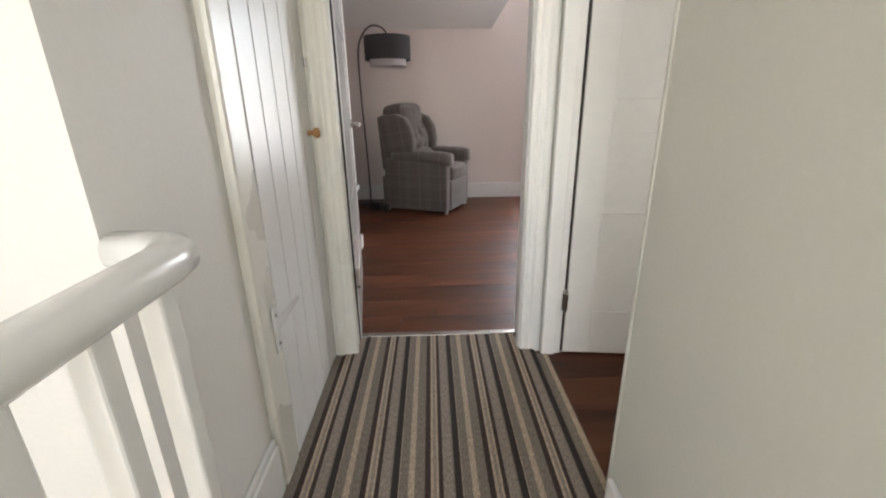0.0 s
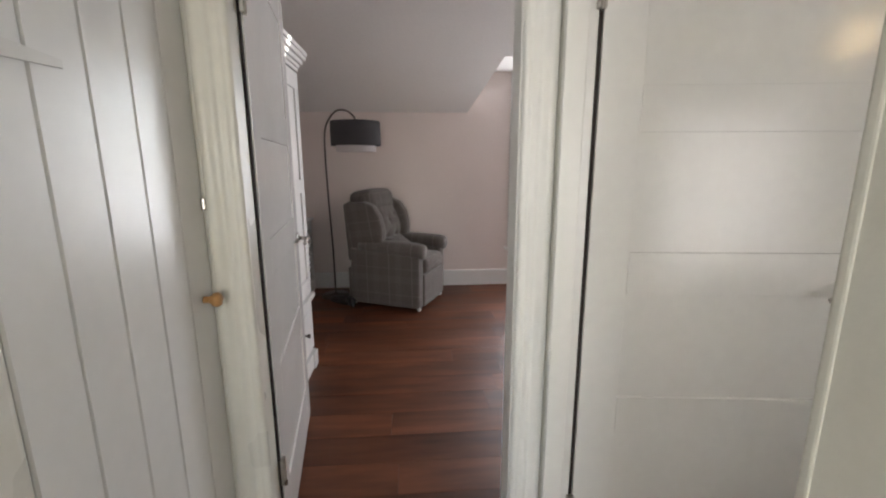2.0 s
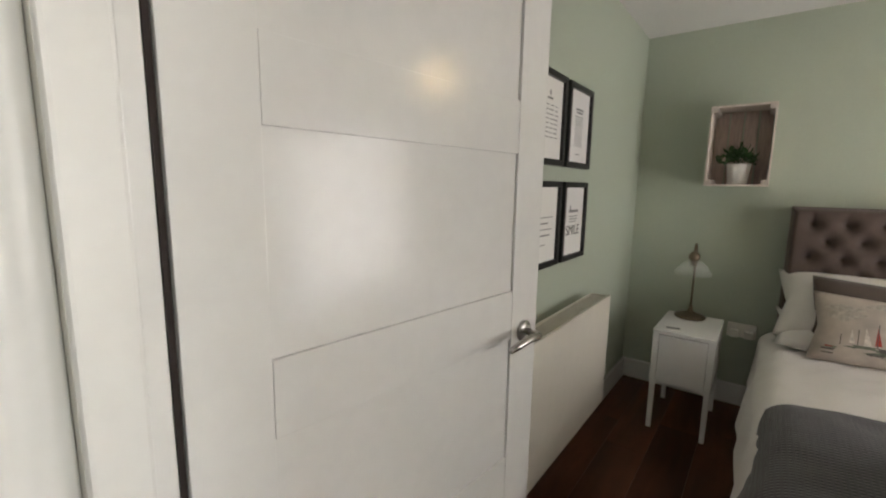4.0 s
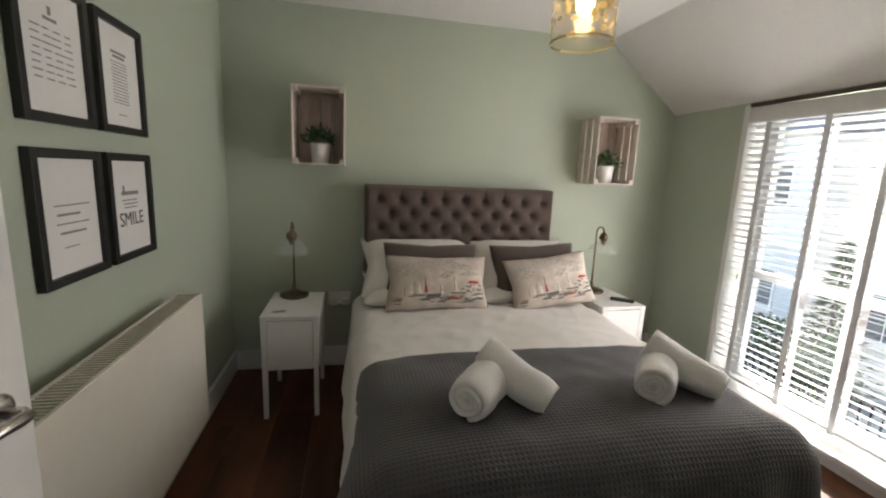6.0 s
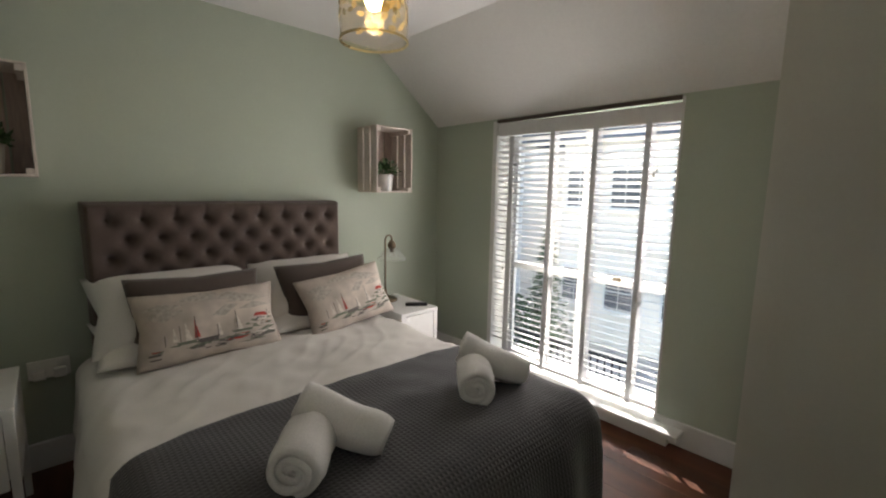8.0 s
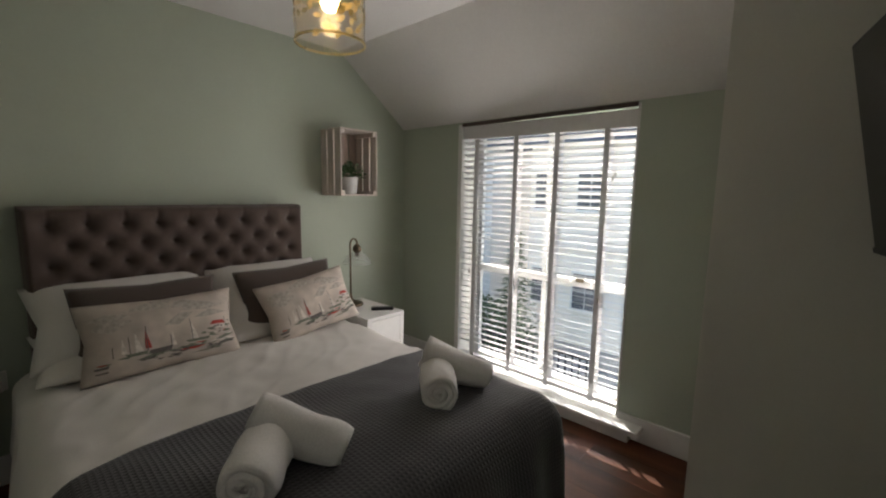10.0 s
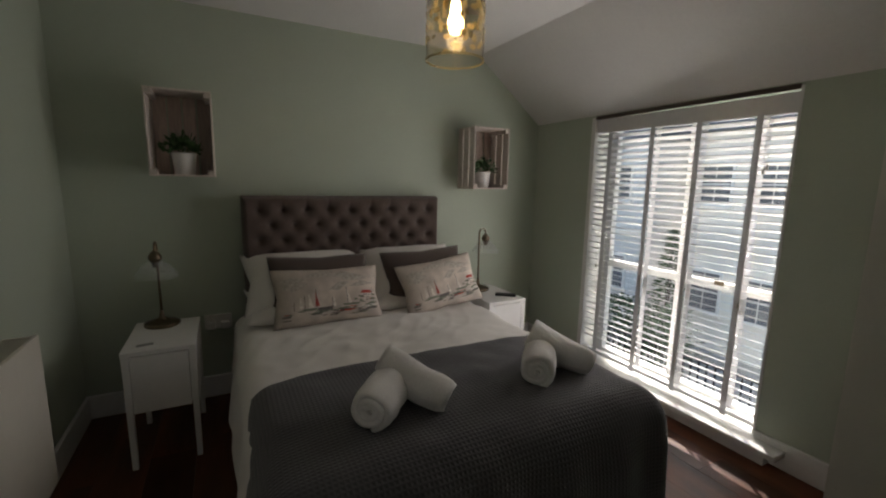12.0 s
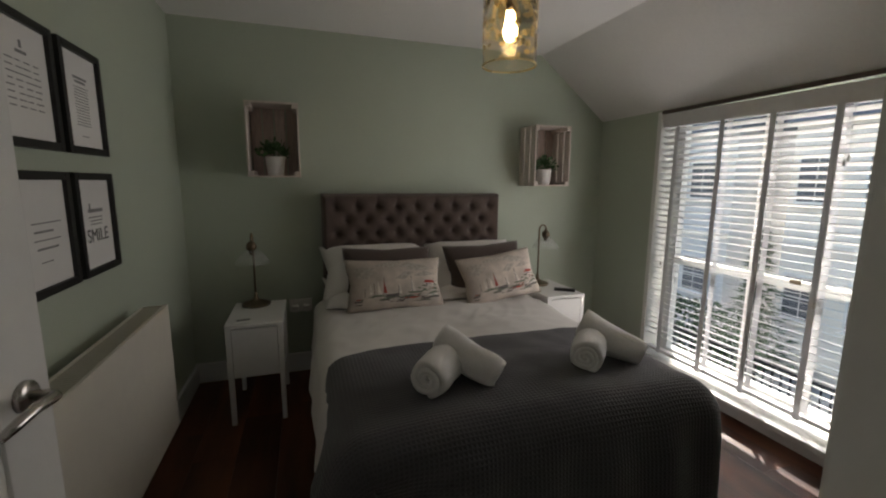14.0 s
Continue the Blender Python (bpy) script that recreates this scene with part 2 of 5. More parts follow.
CLEAR = glass("clear_glass", (1, 1, 1))


# ---- the landing, two rooms and stairwell: walls, floors, ceilings ----
TOP = 2.25


def wall(name, x0, x1, y0, y1, z0, z1, material, label):
    return structure(name, box(x0, x1, y0, y1, z0, z1), material, label, "wall")


# bedroom: x 0.57 to 3.44, y -0.77 to 2.27
wall("wall_headboard", 3.44, 3.58, -1.0, 2.41, 0, 2.4, WALL_GREEN, "sage green painted plaster wall behind the bed")
wall("wall_pictures", 0.575, 3.44, 2.27, 2.41, 0, 2.4, WALL_GREEN, "sage green painted wall with picture frames and radiator")
WX0, WX1, WZ0, WZ1 = 1.640, 2.865, 0.06, 1.784
b = box(2.865, 3.44, -1.0, -0.77, 0, 2.0)
box(0.575, WX0, -1.0, -0.77, 0, 2.0, bm=b)
box(WX0, WX1, -1.0, -0.77, 0, WZ0, bm=b)
box(WX0, WX1, -1.0, -0.77, WZ1, 2.0, bm=b)
structure("wall_window", b, WALL_GREEN, "sage green painted wall around the tall window", "wall")
wall("wall_recess", 0.575, 1.19, -0.77, -0.265, 0, 2.4, WALL_CREAM, "cream painted boxed-out wall that carries the television")
# wall between landing and bedroom, with the doorway
b = box(0.457, 0.575, -2.0, 1.32, 0, 2.4)
box(0.457, 0.575, 1.32, 2.10, 2.02, 2.4, bm=b)
box(0.477, 0.575, 2.105, 2.27, 0, 2.4, bm=b)
structure("wall_landing_right", b, WALL_CREAM, "cream painted wall between landing and bedroom", "wall")
b = box(0.575, 0.585, -0.265, 1.24, 0, 2.4)
structure("wall_bedroom_inner", b, WALL_GREEN, "green painted inner wall beside the bedroom doorway", "wall")

# bedroom ceiling: flat part and slope
structure("ceiling_bedroom", box(0.575, 3.44, -0.185, 2.27, TOP, TOP + 0.12), CEILING_WHITE, "flat white painted bedroom ceiling", "ceiling")
b = bmesh.new()
q = [b.verts.new(p) for p in ((0.575, -0.185, TOP), (3.44, -0.185, TOP), (3.44, -0.77, 1.795), (0.575, -0.77, 1.795))]
r = [b.verts.new(p) for p in ((0.575, -0.185, TOP + 0.14), (3.44, -0.185, TOP + 0.14), (3.44, -1.0, 1.78), (0.575, -1.0, 1.78))]
b.faces.new(q)
b.faces.new(r[::-1])
for k in range(4):
    b.faces.new((q[k], r[k], r[(k + 1) % 4], q[(k + 1) % 4]))
bmesh.ops.recalc_face_normals(b, faces=b.faces[:])
structure("ceiling_bedroom_slope", b, CEILING_WHITE, "sloping white painted ceiling above the window", "ceiling")

# back room: x -1.13 to 2.2, y 2.40 to 5.45
wall("wall_back_room_left", -1.27, -1.13, 2.15, 5.6, 0, 2.7, WALL_PINK, "pale blush painted wall behind the wardrobe")
wall("wall_back_room_right", 2.2, 2.34, 2.41, 5.6, 0, 2.7, WALL_PINK, "pale blush painted side wall of the back room")
BX0, BX1, BZ0, BZ1 = 1.20, 2.08, 0.42, 2.15
b = box(-1.13, BX0, 5.45, 5.6, 0, 2.7)
box(BX1, 2.2, 5.45, 5.6, 0, 2.7, bm=b)
box(BX0, BX1, 5.45, 5.6, 0, BZ0, bm=b)
box(BX0, BX1, 5.45, 5.6, BZ1, 2.7, bm=b)
structure("wall_back_room_far", b, WALL_PINK, "pale blush painted far wall with a window", "wall")
b = box(-1.13, -0.43, 2.15, 2.38, 0, 2.7)
box(-0.43, -0.349, 2.15, 2.38, 2.02, 2.7, bm=b)
box(-0.349, 0.401, 2.15, 2.38, 2.02, 2.7, bm=b)
box(0.412, 0.477, 2.15, 2.31, 0, 2.7, bm=b)
box(0.477, 0.575, 2.27, 2.38, 0, 2.7, bm=b)
box(-0.43, -0.385, 2.15, 2.38, 0, 2.02, bm=b)
structure("wall_landing_end", b, WALL_WHITE, "white wall at the landing's end with the back room doorway", "wall")
wall("wall_back_room_near", 0.575, 2.2, 2.412, 2.45, 0, 2.7, WALL_PINK, "pale blush painted near wall of the back room")
structure("ceiling_back_room", box(-1.13, 2.2, 2.38, 4.25, 2.55, 2.65), CEILING_WHITE, "flat white painted ceiling of the back room", "ceiling")
# the roof slope over the far wall, and the lower flat ceiling of the window bay
b = bmesh.new()
RISE = (2.55 - 1.805) / (5.45 - 4.25)
lo = [b.verts.new(p) for p in ((-1.13, 5.45, 1.805), (0.68, 5.45, 1.805), (0.92, 4.82, 1.805 + RISE * 0.63), (2.2, 4.82, 1.805 + RISE * 0.63), (2.2, 4.25, 2.55), (-1.13, 4.25, 2.55))]
hi = [b.verts.new((v.co.x, v.co.y, v.co.z + 0.9)) for v in lo]
b.faces.new(lo)
b.faces.new(hi[::-1])
for k in range(6):
    b.faces.new((lo[k], hi[k], hi[(k + 1) % 6], lo[(k + 1) % 6]))
bmesh.ops.recalc_face_normals(b, faces=b.faces[:])
structure("ceiling_back_room_slope", b, CEILING_WHITE, "sloping white ceiling that ends beside the window bay", "ceiling")

structure("ceiling_window_bay", prism([(0.68, 5.45), (0.92, 4.82), (2.2, 4.82), (2.2, 5.45)], 2.2, 2.3), CEILING_WHITE, "flat white ceiling of the window bay", "ceiling")

# landing and stairwell
b = box(-0.62, -0.452, 1.055, 1.442, -2.6, 2.4)
box(-0.62, -0.452, 1.442, 2.15, 2.05, 2.4, bm=b)
structure("wall_landing_left", b, WALL_WHITE, "white painted landing wall beside the cupboard", "wall")
wall("wall_cupboard_back", -1.13, -1.0, 1.12, 2.15, -2.6, 2.4, WALL_WHITE, "white wall at the back of the cupboard")
wall("wall_cupboard_side", -1.0, -0.62, 1.12, 1.2, -2.6, 2.4, WALL_WHITE, "white stairwell end wall beside the landing")
wall("wall_stair_left", -1.47, -1.33, -2.0, 1.2, -2.6, 2.4, WALL_WHITE, "sunlit white stairwell side wall")
wall("wall_stair_end", -1.33, -1.13, 1.12, 1.26, -2.6, 2.4, WALL_WHITE, "white stairwell end wall")
b = box(-1.33, -0.75, -2.14, -2.0, -2.6, 2.4)
box(0.35, 0.575, -2.14, -2.0, -2.6, 2.4, bm=b)
box(-0.75, 0.35, -2.14, -2.0, -2.6, 0.7, bm=b)
box(-0.75, 0.35, -2.14, -2.0, 2.0, 2.4, bm=b)
structure("wall_stair_back", b, WALL_WHITE, "white wall with the stair window", "wall")
structure("ceiling_landing", box(-1.47, 0.575, -2.0, 2.15, 2.4, 2.5), CEILING_WHITE, "white landing and stairwell ceiling", "ceiling")
structure("stair_floor", box(-1.33, -0.38, -2.0, 1.12, -2.7, -2.6), GAP_DARK, "dark floor at the foot of the stairs", "floor")

# floors
structure("floor_bedroom", box(0.457, 3.44, -0.77, 2.27, -0.12, -0.012), GAP_DARK, "dark reddish brown laminate bedroom floor", "floor")
structure("floor_back_room", box(-1.13, 2.2, 2.285, 5.45, -0.12, -0.012), GAP_DARK, "dark reddish brown laminate back room floor", "floor")
structure("floor_landing", box(-0.452, 0.457, -2.0, 2.285, -0.2, -0.012), GAP_DARK, "landing floor under the striped carpet", "floor")


# ---- joinery: skirtings, architraves, doors ----
def strip(name, x0, x1, y0, y1, z0, z1, label, category="skirting board", material=None, bevel=0.006):
    return structure(name, box(x0, x1, y0, y1, z0, z1, bevel), material or GLOSS, label, category)


strip("baseboard_headboard", 3.422, 3.44, -0.77, 2.27, -0.004, 0.13, "white gloss skirting board on the green wall")
strip("baseboard_pictures", 0.62, 3.42, 2.252, 2.27, -0.004, 0.13, "white gloss skirting board under the radiator")
strip("baseboard_window", 2.842, 3.42, -0.77, -0.752, -0.004, 0.13, "white gloss skirting board beside the window")
strip("baseboard_window_right", 1.192, 1.64, -0.77, -0.752, -0.004, 0.13, "white gloss skirting board by the window")
strip("baseboard_recess", 0.59, 1.19, -0.263, -0.245, -0.004, 0.13, "white gloss skirting board below the television")
strip("baseboard_back_room", -1.13, 2.2, 5.43, 5.448, -0.004, 0.17, "tall white skirting board in the back room")
strip("baseboard_landing_left", -0.451, -0.434, 1.06, 1.438, 0, 0.16, "moulded white skirting board on the landing")
strip("baseboard_landing_left_cap", -0.451, -0.440, 1.06, 1.438, 0.16, 0.185, "white moulded top of the landing skirting", bevel=0.005)
strip("baseboard_landing_right", 0.439, 0.456, -1.9, 1.30, 0, 0.15, "cream white skirting board on the landing")


def architrave(name, m, length, width, label, material):
    """A ribbed door surround strip: width along x, standing proud along -y, length along z."""
    w = width
    outline = [(0, 0), (0, -0.014), (0.08 * w, -0.018), (0.18 * w, -0.019), (0.23 * w, -0.016), (0.30 * w, -0.017), (0.36 * w, -0.021), (0.46 * w, -0.022), (0.51 * w, -0.019),
               (0.62 * w, -0.020), (0.70 * w, -0.026), (0.80 * w, -0.029), (0.94 * w, -0.030), (w, -0.024), (w, 0)]
    ob = structure(name, moulding(outline, length), material, label, "architrave")
    for e in ob.data.polygons:
        e.use_smooth = True
    ob.data.set_sharp_from_angle(angle=radians(62))
    ob.matrix_basis = m
    return ob


# back room doorway on the landing side
architrave("trim_back_room_right", pose(0.388, 2.148, 0), 2.05, 0.088, "ribbed white gloss door surround", GLOSS_TRIM)
architrave("trim_back_room_left", pose(-0.334, 2.148, 0) @ Matrix.Diagonal((-1, 1, 1, 1)), 2.05, 0.09, "ribbed cream gloss door surround", GLOSS_CREAM)
structure("trim_back_room_head", box(-0.424, 0.477, 2.118, 2.148, 2.02, 2.11, 0.005), GLOSS, "white gloss lintel strip over the back room door", "architrave")
strip("door_lining_back_room_right", 0.383, 0.412, 2.15, 2.20, 0, 2.02, "white gloss door lining", "door lining", GLOSS_TRIM, bevel=0.003)
strip("door_lining_back_room_rebate", 0.400, 0.412, 2.2005, 2.31, 0, 2.02, "white gloss rebate of the door lining", "door lining", GLOSS_TRIM, bevel=0.002)
strip("door_lining_back_room_left", -0.384, -0.345, 2.15, 2.236, 0, 2.02, "cream gloss door lining", "door lining", GLOSS_CREAM, 0.002)
# bedroom doorway: hinge post between the two doors, and the near post
strip("trim_bedroom_far", 0.4775, 0.5355, 2.086, 2.145, 0, 2.05, "plain white gloss door post beside the ribbed surround", "architrave", GLOSS_TRIM, 0.005)
strip("door_lining_bedroom_far", 0.536, 0.5615, 2.098, 2.16, 0, 2.02, "white gloss hinge post of the bedroom door", "door lining", bevel=0.003)
strip("door_lining_bedroom_near", 0.455, 0.59, 1.318, 1.330, 0, 2.02, "cream gloss door lining of the bedroom", "door lining", WALL_CREAM, 0.003)
# two near-black strips stand in for the shaded gaps at the door hinges
strip("trim_seal_bedroom", 0.562, 0.570, 2.0965, 2.1015, 0.01, 2.0, "near-black strip painted in for the shade of the hinge gap", "door seal", GAP_DARK, 0.001)
strip("trim_seal_back_room", -0.352, -0.340, 2.2365, 2.250, 0.01, 2.0, "near-black strip painted in for the shade of the hinge gap", "door seal", GAP_DARK, 0.001)
strip("trim_threshold", -0.349, 0.401, 2.272, 2.306, -0.004, 0.008, "silver metal threshold strip in the doorway", "threshold strip", STEEL, 0.003)

# cupboard in the landing's left wall: ledged board door with surround
strip("trim_cupboard_left", -0.53, -0.428, 1.444, 1.556, 0, 2.05, "cream gloss cupboard door surround", "architrave", GLOSS_CREAM, 0.012)
strip("trim_cupboard_right", -0.53, -0.412, 2.125, 2.148, 0, 2.05, "cream gloss cupboard door surround", "architrave", GLOSS_CREAM, 0.006)
strip("trim_cupboard_head", -0.53, -0.418, 1.556, 2.125, 1.96, 2.05, "cream gloss strip over the cupboard door", "architrave", GLOSS_CREAM, 0.006)


def plank_door():
    d = thing("cupboard_door", pose(-0.43, 1.558, 0.01), "closed white gloss board door with a wooden knob", "door")
    n, width = 5, 0.564
    for k in range(n):
        w = width / n
        bm = box(-0.028, 0.0, k * w + 0.0006, (k + 1) * w - 0.0006, 0, 1.94, 0.0035, steps=1)
        part("plank", bm, GLOSS_BOARD, d)
    part("backing", box(-0.04, -0.0285, 0, width, 0, 1.94), GLOSS, d)
    for z in (1.425, 0.455):
        h = part("strap_hinge", box(0.0028, 0.009, -0.050, -0.020, z - 0.055, z + 0.085, 0.002), GLOSS, d, "painted iron T hinge")
        bm = box(0.0028, 0.007, -0.020, 0.168, z - 0.002, z + 0.034, 0.0015)
        for v in bm.verts:
            if v.co.y > 0.1:
                v.co.z = z + 0.008 + (v.co.z - z) * 0.35
        part("strap", bm, GLOSS, h)
        for zz in (z - 0.03, z + 0.055):
            part("screw", moved(lathe([(0.005, 0), (0.005, 0.002), (0.002, 0.003)], 10), pose(0.009, -0.035, zz, 0, 90, 0)), BRASS, h)
    knob = lathe([(0.009, 0), (0.008, 0.012), (0.011, 0.018), (0.018, 0.026), (0.019, 0.034), (0.014, 0.042), (0.004, 0.044)], 20)
    part("knob", moved(knob, pose(0, 0.512, 0.955, 0, 90, 0)), KNOB_WOOD, d, "turned varnished pine knob", True)
    part("latch", box(0.0, 0.010, 0.548, 0.560, 1.178, 1.208, 0.003), STEEL, d, "small metal catch")
    return d


plank_door()


def lever_handle(parent, m, side):
    """A steel lever on a round rose; side -1 points it back along the door."""
    rose = part("handle_rose", lathe([(0.026, 0), (0.026, 0.006), (0.023, 0.009), (0.012, 0.011)], 24), STEEL, parent, "brushed steel handle rose", True, m)
    pts = [(0, 0, 0.008), (0, 0, 0.035), (side * 0.008, 0, 0.048), (side * 0.025, 0.004, 0.054), (side * 0.06, 0.006, 0.054), (side * 0.095, -0.002, 0.05), (side * 0.118, -0.008, 0.046)]
    lev = part("lever", tube(pts, 0.009, 12, radii=[0.009, 0.009, 0.0095, 0.0095, 0.009, 0.0085, 0.007]), STEEL, rose, "curved steel lever", True)
    return rose


def panel_door(name, m, width, label, panels, hinge_z):
    """A flat-panelled painted door, hinged at its origin, along +x, front towards -y."""
    d = thing(name, m, label, "door")
    T, H, ST = 0.036, 1.975, 0.108
    part("stile", box(0, ST, 0, T, 0, H, 0.0015), GLOSS, d)
    part("stile", box(width - ST, width, 0, T, 0, H, 0.0015), GLOSS, d)
    edges = [0.0] + [z for p in panels for z in p] + [H]
    for lo, hi in zip(edges[0::2], edges[1::2]):
        part("rail", box(ST + 0.0006, width - ST - 0.0006, 0.0004, T - 0.0004, lo, hi, 0.0015), GLOSS, d)
    for lo, hi in panels:
        part("panel", box(ST - 0.004, width - ST + 0.004, 0.0065, T - 0.0065, lo - 0.004, hi + 0.004), GLOSS, d)
    for y, turn in ((0.0, 90), (T, -90)):
        lever_handle(d, pose(width - 0.058, y, 0.945, turn, 0, 0), -1)
    part("latch_plate", box(width - 0.0005, width + 0.0015, 0.008, T - 0.008, 0.90, 0.99), STEEL, d)
    for z in hinge_z:
        h = part("hinge", box(-0.020, 0.004, -0.007, 0.004, z - 0.045, z + 0.045, 0.002), STEEL, d, "satin steel butt hinge")
        part("hinge_pin", moved(lathe([(0.006, -0.05), (0.006, 0.05)], 10), pose(-0.006, -0.006, z)), STEEL, h)
    return d


PANELS = [(0.200, 0.512), (0.626, 0.934), (1.052, 1.366), (1.480, 1.865)]
panel_door("bedroom_door", pose(0.571, 2.090, 0.012, 0, 0, -6.4), 0.789, "open white panelled bedroom door with steel lever handle", PANELS, (0.25, 1.70))
panel_door("back_room_door", pose(-0.336, 2.252, 0.012, 0, 0, 98.2), 0.835, "open white panelled door into the back room", PANELS, (0.31, 1.72))

# ---- landing things ----
carpet = box(-0.436, 0.456, -1.95, 2.272, -0.012, 0.006, 0.004)
box(0.4565, 0.505, 1.335, 2.095, -0.012, 0.006, 0.004, carpet)
tagged(put("carpet", carpet, CARPET), "striped grey beige and black loop-pile landing carpet", "carpet", kind="structure")


def balustrade():
    d = thing("balustrade", pose(-0.339, 1.050, 0), "white gloss landing balustrade with rounded handrail", "balustrade")
    W = 0.031

    def rail_ring(p, way, bm, ring):
        side = Vector((-way[1], way[0], 0))
        out = []
        for k in range(16):
            a = 2 * math.pi * k / 16
            c, s = math.cos(a), math.sin(a)
            u = W * (abs(c) ** 0.75) * (1 if c > 0 else -1)
            v = 0.0255 * (abs(s) ** 0.75) * (1 if s > 0 else -1)
            out.append(bm.verts.new(Vector(p) + side * u + Vector((0, 0, v))))
        return out

    Z = 0.865
    path = [((0, -2.9, Z), (0, 1)), ((0, -0.6, Z), (0, 1)), ((0, -0.05, Z), (0, 1)), ((-0.006, -0.01, Z), (-0.35, 0.94)), ((-0.03, 0.018, Z), (-0.8, 0.6)), ((-0.06, 0.024, Z), (-1, 0)), ((-0.110, 0.024, Z), (-1, 0))]
    bm = bmesh.new()
    rings = [rail_ring(p, w, bm, None) for p, w in path]
    for lo, hi in zip(rings, rings[1:]):
        for k in range(16):
            bm.faces.new((lo[k], lo[(k + 1) % 16], hi[(k + 1) % 16], hi[k]))
    bm.faces.new(rings[0][::-1])
    bm.faces.new(rings[-1])
    bmesh.ops.recalc_face_normals(bm, faces=bm.faces[:])
    part("handrail", bm, GLOSS, d, "rounded white handrail", True)
    first = None
    for k in range(18):
        y = -0.075 - k * 0.112
        if first is None:
            first = part("baluster", box(-0.0165, 0.0165, -0.0165, 0.0165, 0.03, Z - 0.015, 0.006, steps=3), GLOSS, d, "plain square white baluster", m=pose(0, y, 0))
        else:
            twin(first, pose(0, y, 0))
    part("base_rail", box(-0.028, 0.028, -2.9, 0.02, -0.02, 0.035, 0.006), GLOSS, d)
    return d


balustrade()


def light_switch(m):
    d = thing("light_switch", m, "square white plastic light switch with one rocker", "light switch")
    part("plate", box(-0.0395, 0.0395, -0.008, 0, -0.0405, 0.0405, 0.003), PLASTIC_WHITE, d)
    part("rocker", box(-0.010, 0.010, -0.0105, -0.0075, -0.015, 0.013, 0.002), PLASTIC_WHITE, d)
    for x in (-0.028, 0.028):
        part("screw", moved(lathe([(0.0032, 0), (0.0032, 0.0012)], 10), pose(x, -0.0081, 0, 90)), INK, d)
    return d


light_switch(pose(0.456, 1.206, 1.319, 0, 0, -90))

# ---- bedroom: window and blind ----
def bedroom_window():
    d = tagged(new("window_1"), "tall white sash window behind the blind", "window", kind="structure")
    d.matrix_basis = pose(1.648, -0.94, 0.06)
    W, H = 1.18, 1.722
    part("window_frame", box(0, 0.05, -0.05, 0.03, 0, H, 0.003), GLOSS, d)
    part("window_frame", box(W - 0.05, W, -0.05, 0.03, 0, H, 0.003), GLOSS, d)
    part("window_frame", box(0.05, W - 0.05, -0.05, 0.03, H - 0.06, H, 0.003), GLOSS, d)
    part("window_frame", box(0.05, W - 0.05, -0.05, 0.03, 0, 0.07, 0.003), GLOSS, d)
    part("meeting_rail", box(0.05, W - 0.05, -0.04, 0.025, 0.69, 0.735, 0.003), GLOSS, d)
    part("glazing_bar", box(W / 2 - 0.014, W / 2 + 0.014, -0.035, 0.0, 0.07, 0.69, 0.002), GLOSS, d)
    part("glazing_bar", box(W / 2 - 0.014, W / 2 + 0.014, -0.035, 0.0, 0.735, H - 0.06, 0.002), GLOSS, d)
    for z0, z1 in ((0.07, 0.69), (0.735, H - 0.06)):
        for x0, x1 in ((0.05, W / 2 - 0.014), (W / 2 + 0.014, W - 0.05)):
            p = part("pane", box(x0, x1, -0.020, -0.016, z0, z1), CLEAR, d)
            p.visible_shadow = False
    part("sash_lock", box(0.3, 0.35, 0.025, 0.04, 0.72, 0.745, 0.003), BRASS, d)
    return d


bedroom_window()
strip("window_sill", 1.50, 2.85, -0.93, -0.655, 0.064, 0.094, "low white gloss window sill", "window sill", bevel=0.006)
strip("window_sill_apron", 1.56, 2.85, -0.768, -0.70, -0.004, 0.062, "white panel under the window sill", "window sill", bevel=0.004)
# added dark strip in place of the shadow gap between headrail and ceiling
strip("trim_window_head", 1.655, 2.827, -0.785, -0.765, 1.768, 1.790, "dark brown strip painted in for the shadow gap above the blind", "window trim", SHADOW_GAP, 0.002)
strip("trim_window_left", 2.828, 2.864, -0.94, -0.768, 0.096, 1.782, "white window lining", "window lining", bevel=0.003)
strip("trim_window_right", 1.641, 1.654, -0.94, -0.768, 0.096, 1.782, "white window lining", "window lining", bevel=0.002)

BLIND = shader("white_painted_wood_slat", (0.74, 0.73, 0.73), 0.45, grain=30, grain_amount=0.03, bump=0.02)
TAPE = shader("white_woven_ladder_tape", (0.70, 0.70, 0.71), 0.9, grain=300, grain_amount=0.1, bump=0.1)
_n, _l = TAPE.node_tree.nodes, TAPE.node_tree.links
_t, _m = _n.new("ShaderNodeBsdfTranslucent"), _n.new("ShaderNodeMixShader")
_t.inputs["Color"].default_value = (0.75, 0.74, 0.76, 1)
_m.inputs["Fac"].default_value = 0.22
_l.new(_n["Principled BSDF"].outputs[0], _m.inputs[1])
_l.new(_t.outputs[0], _m.inputs[2])
_l.new(_m.outputs[0], _n["Material Output"].inputs["Surface"])


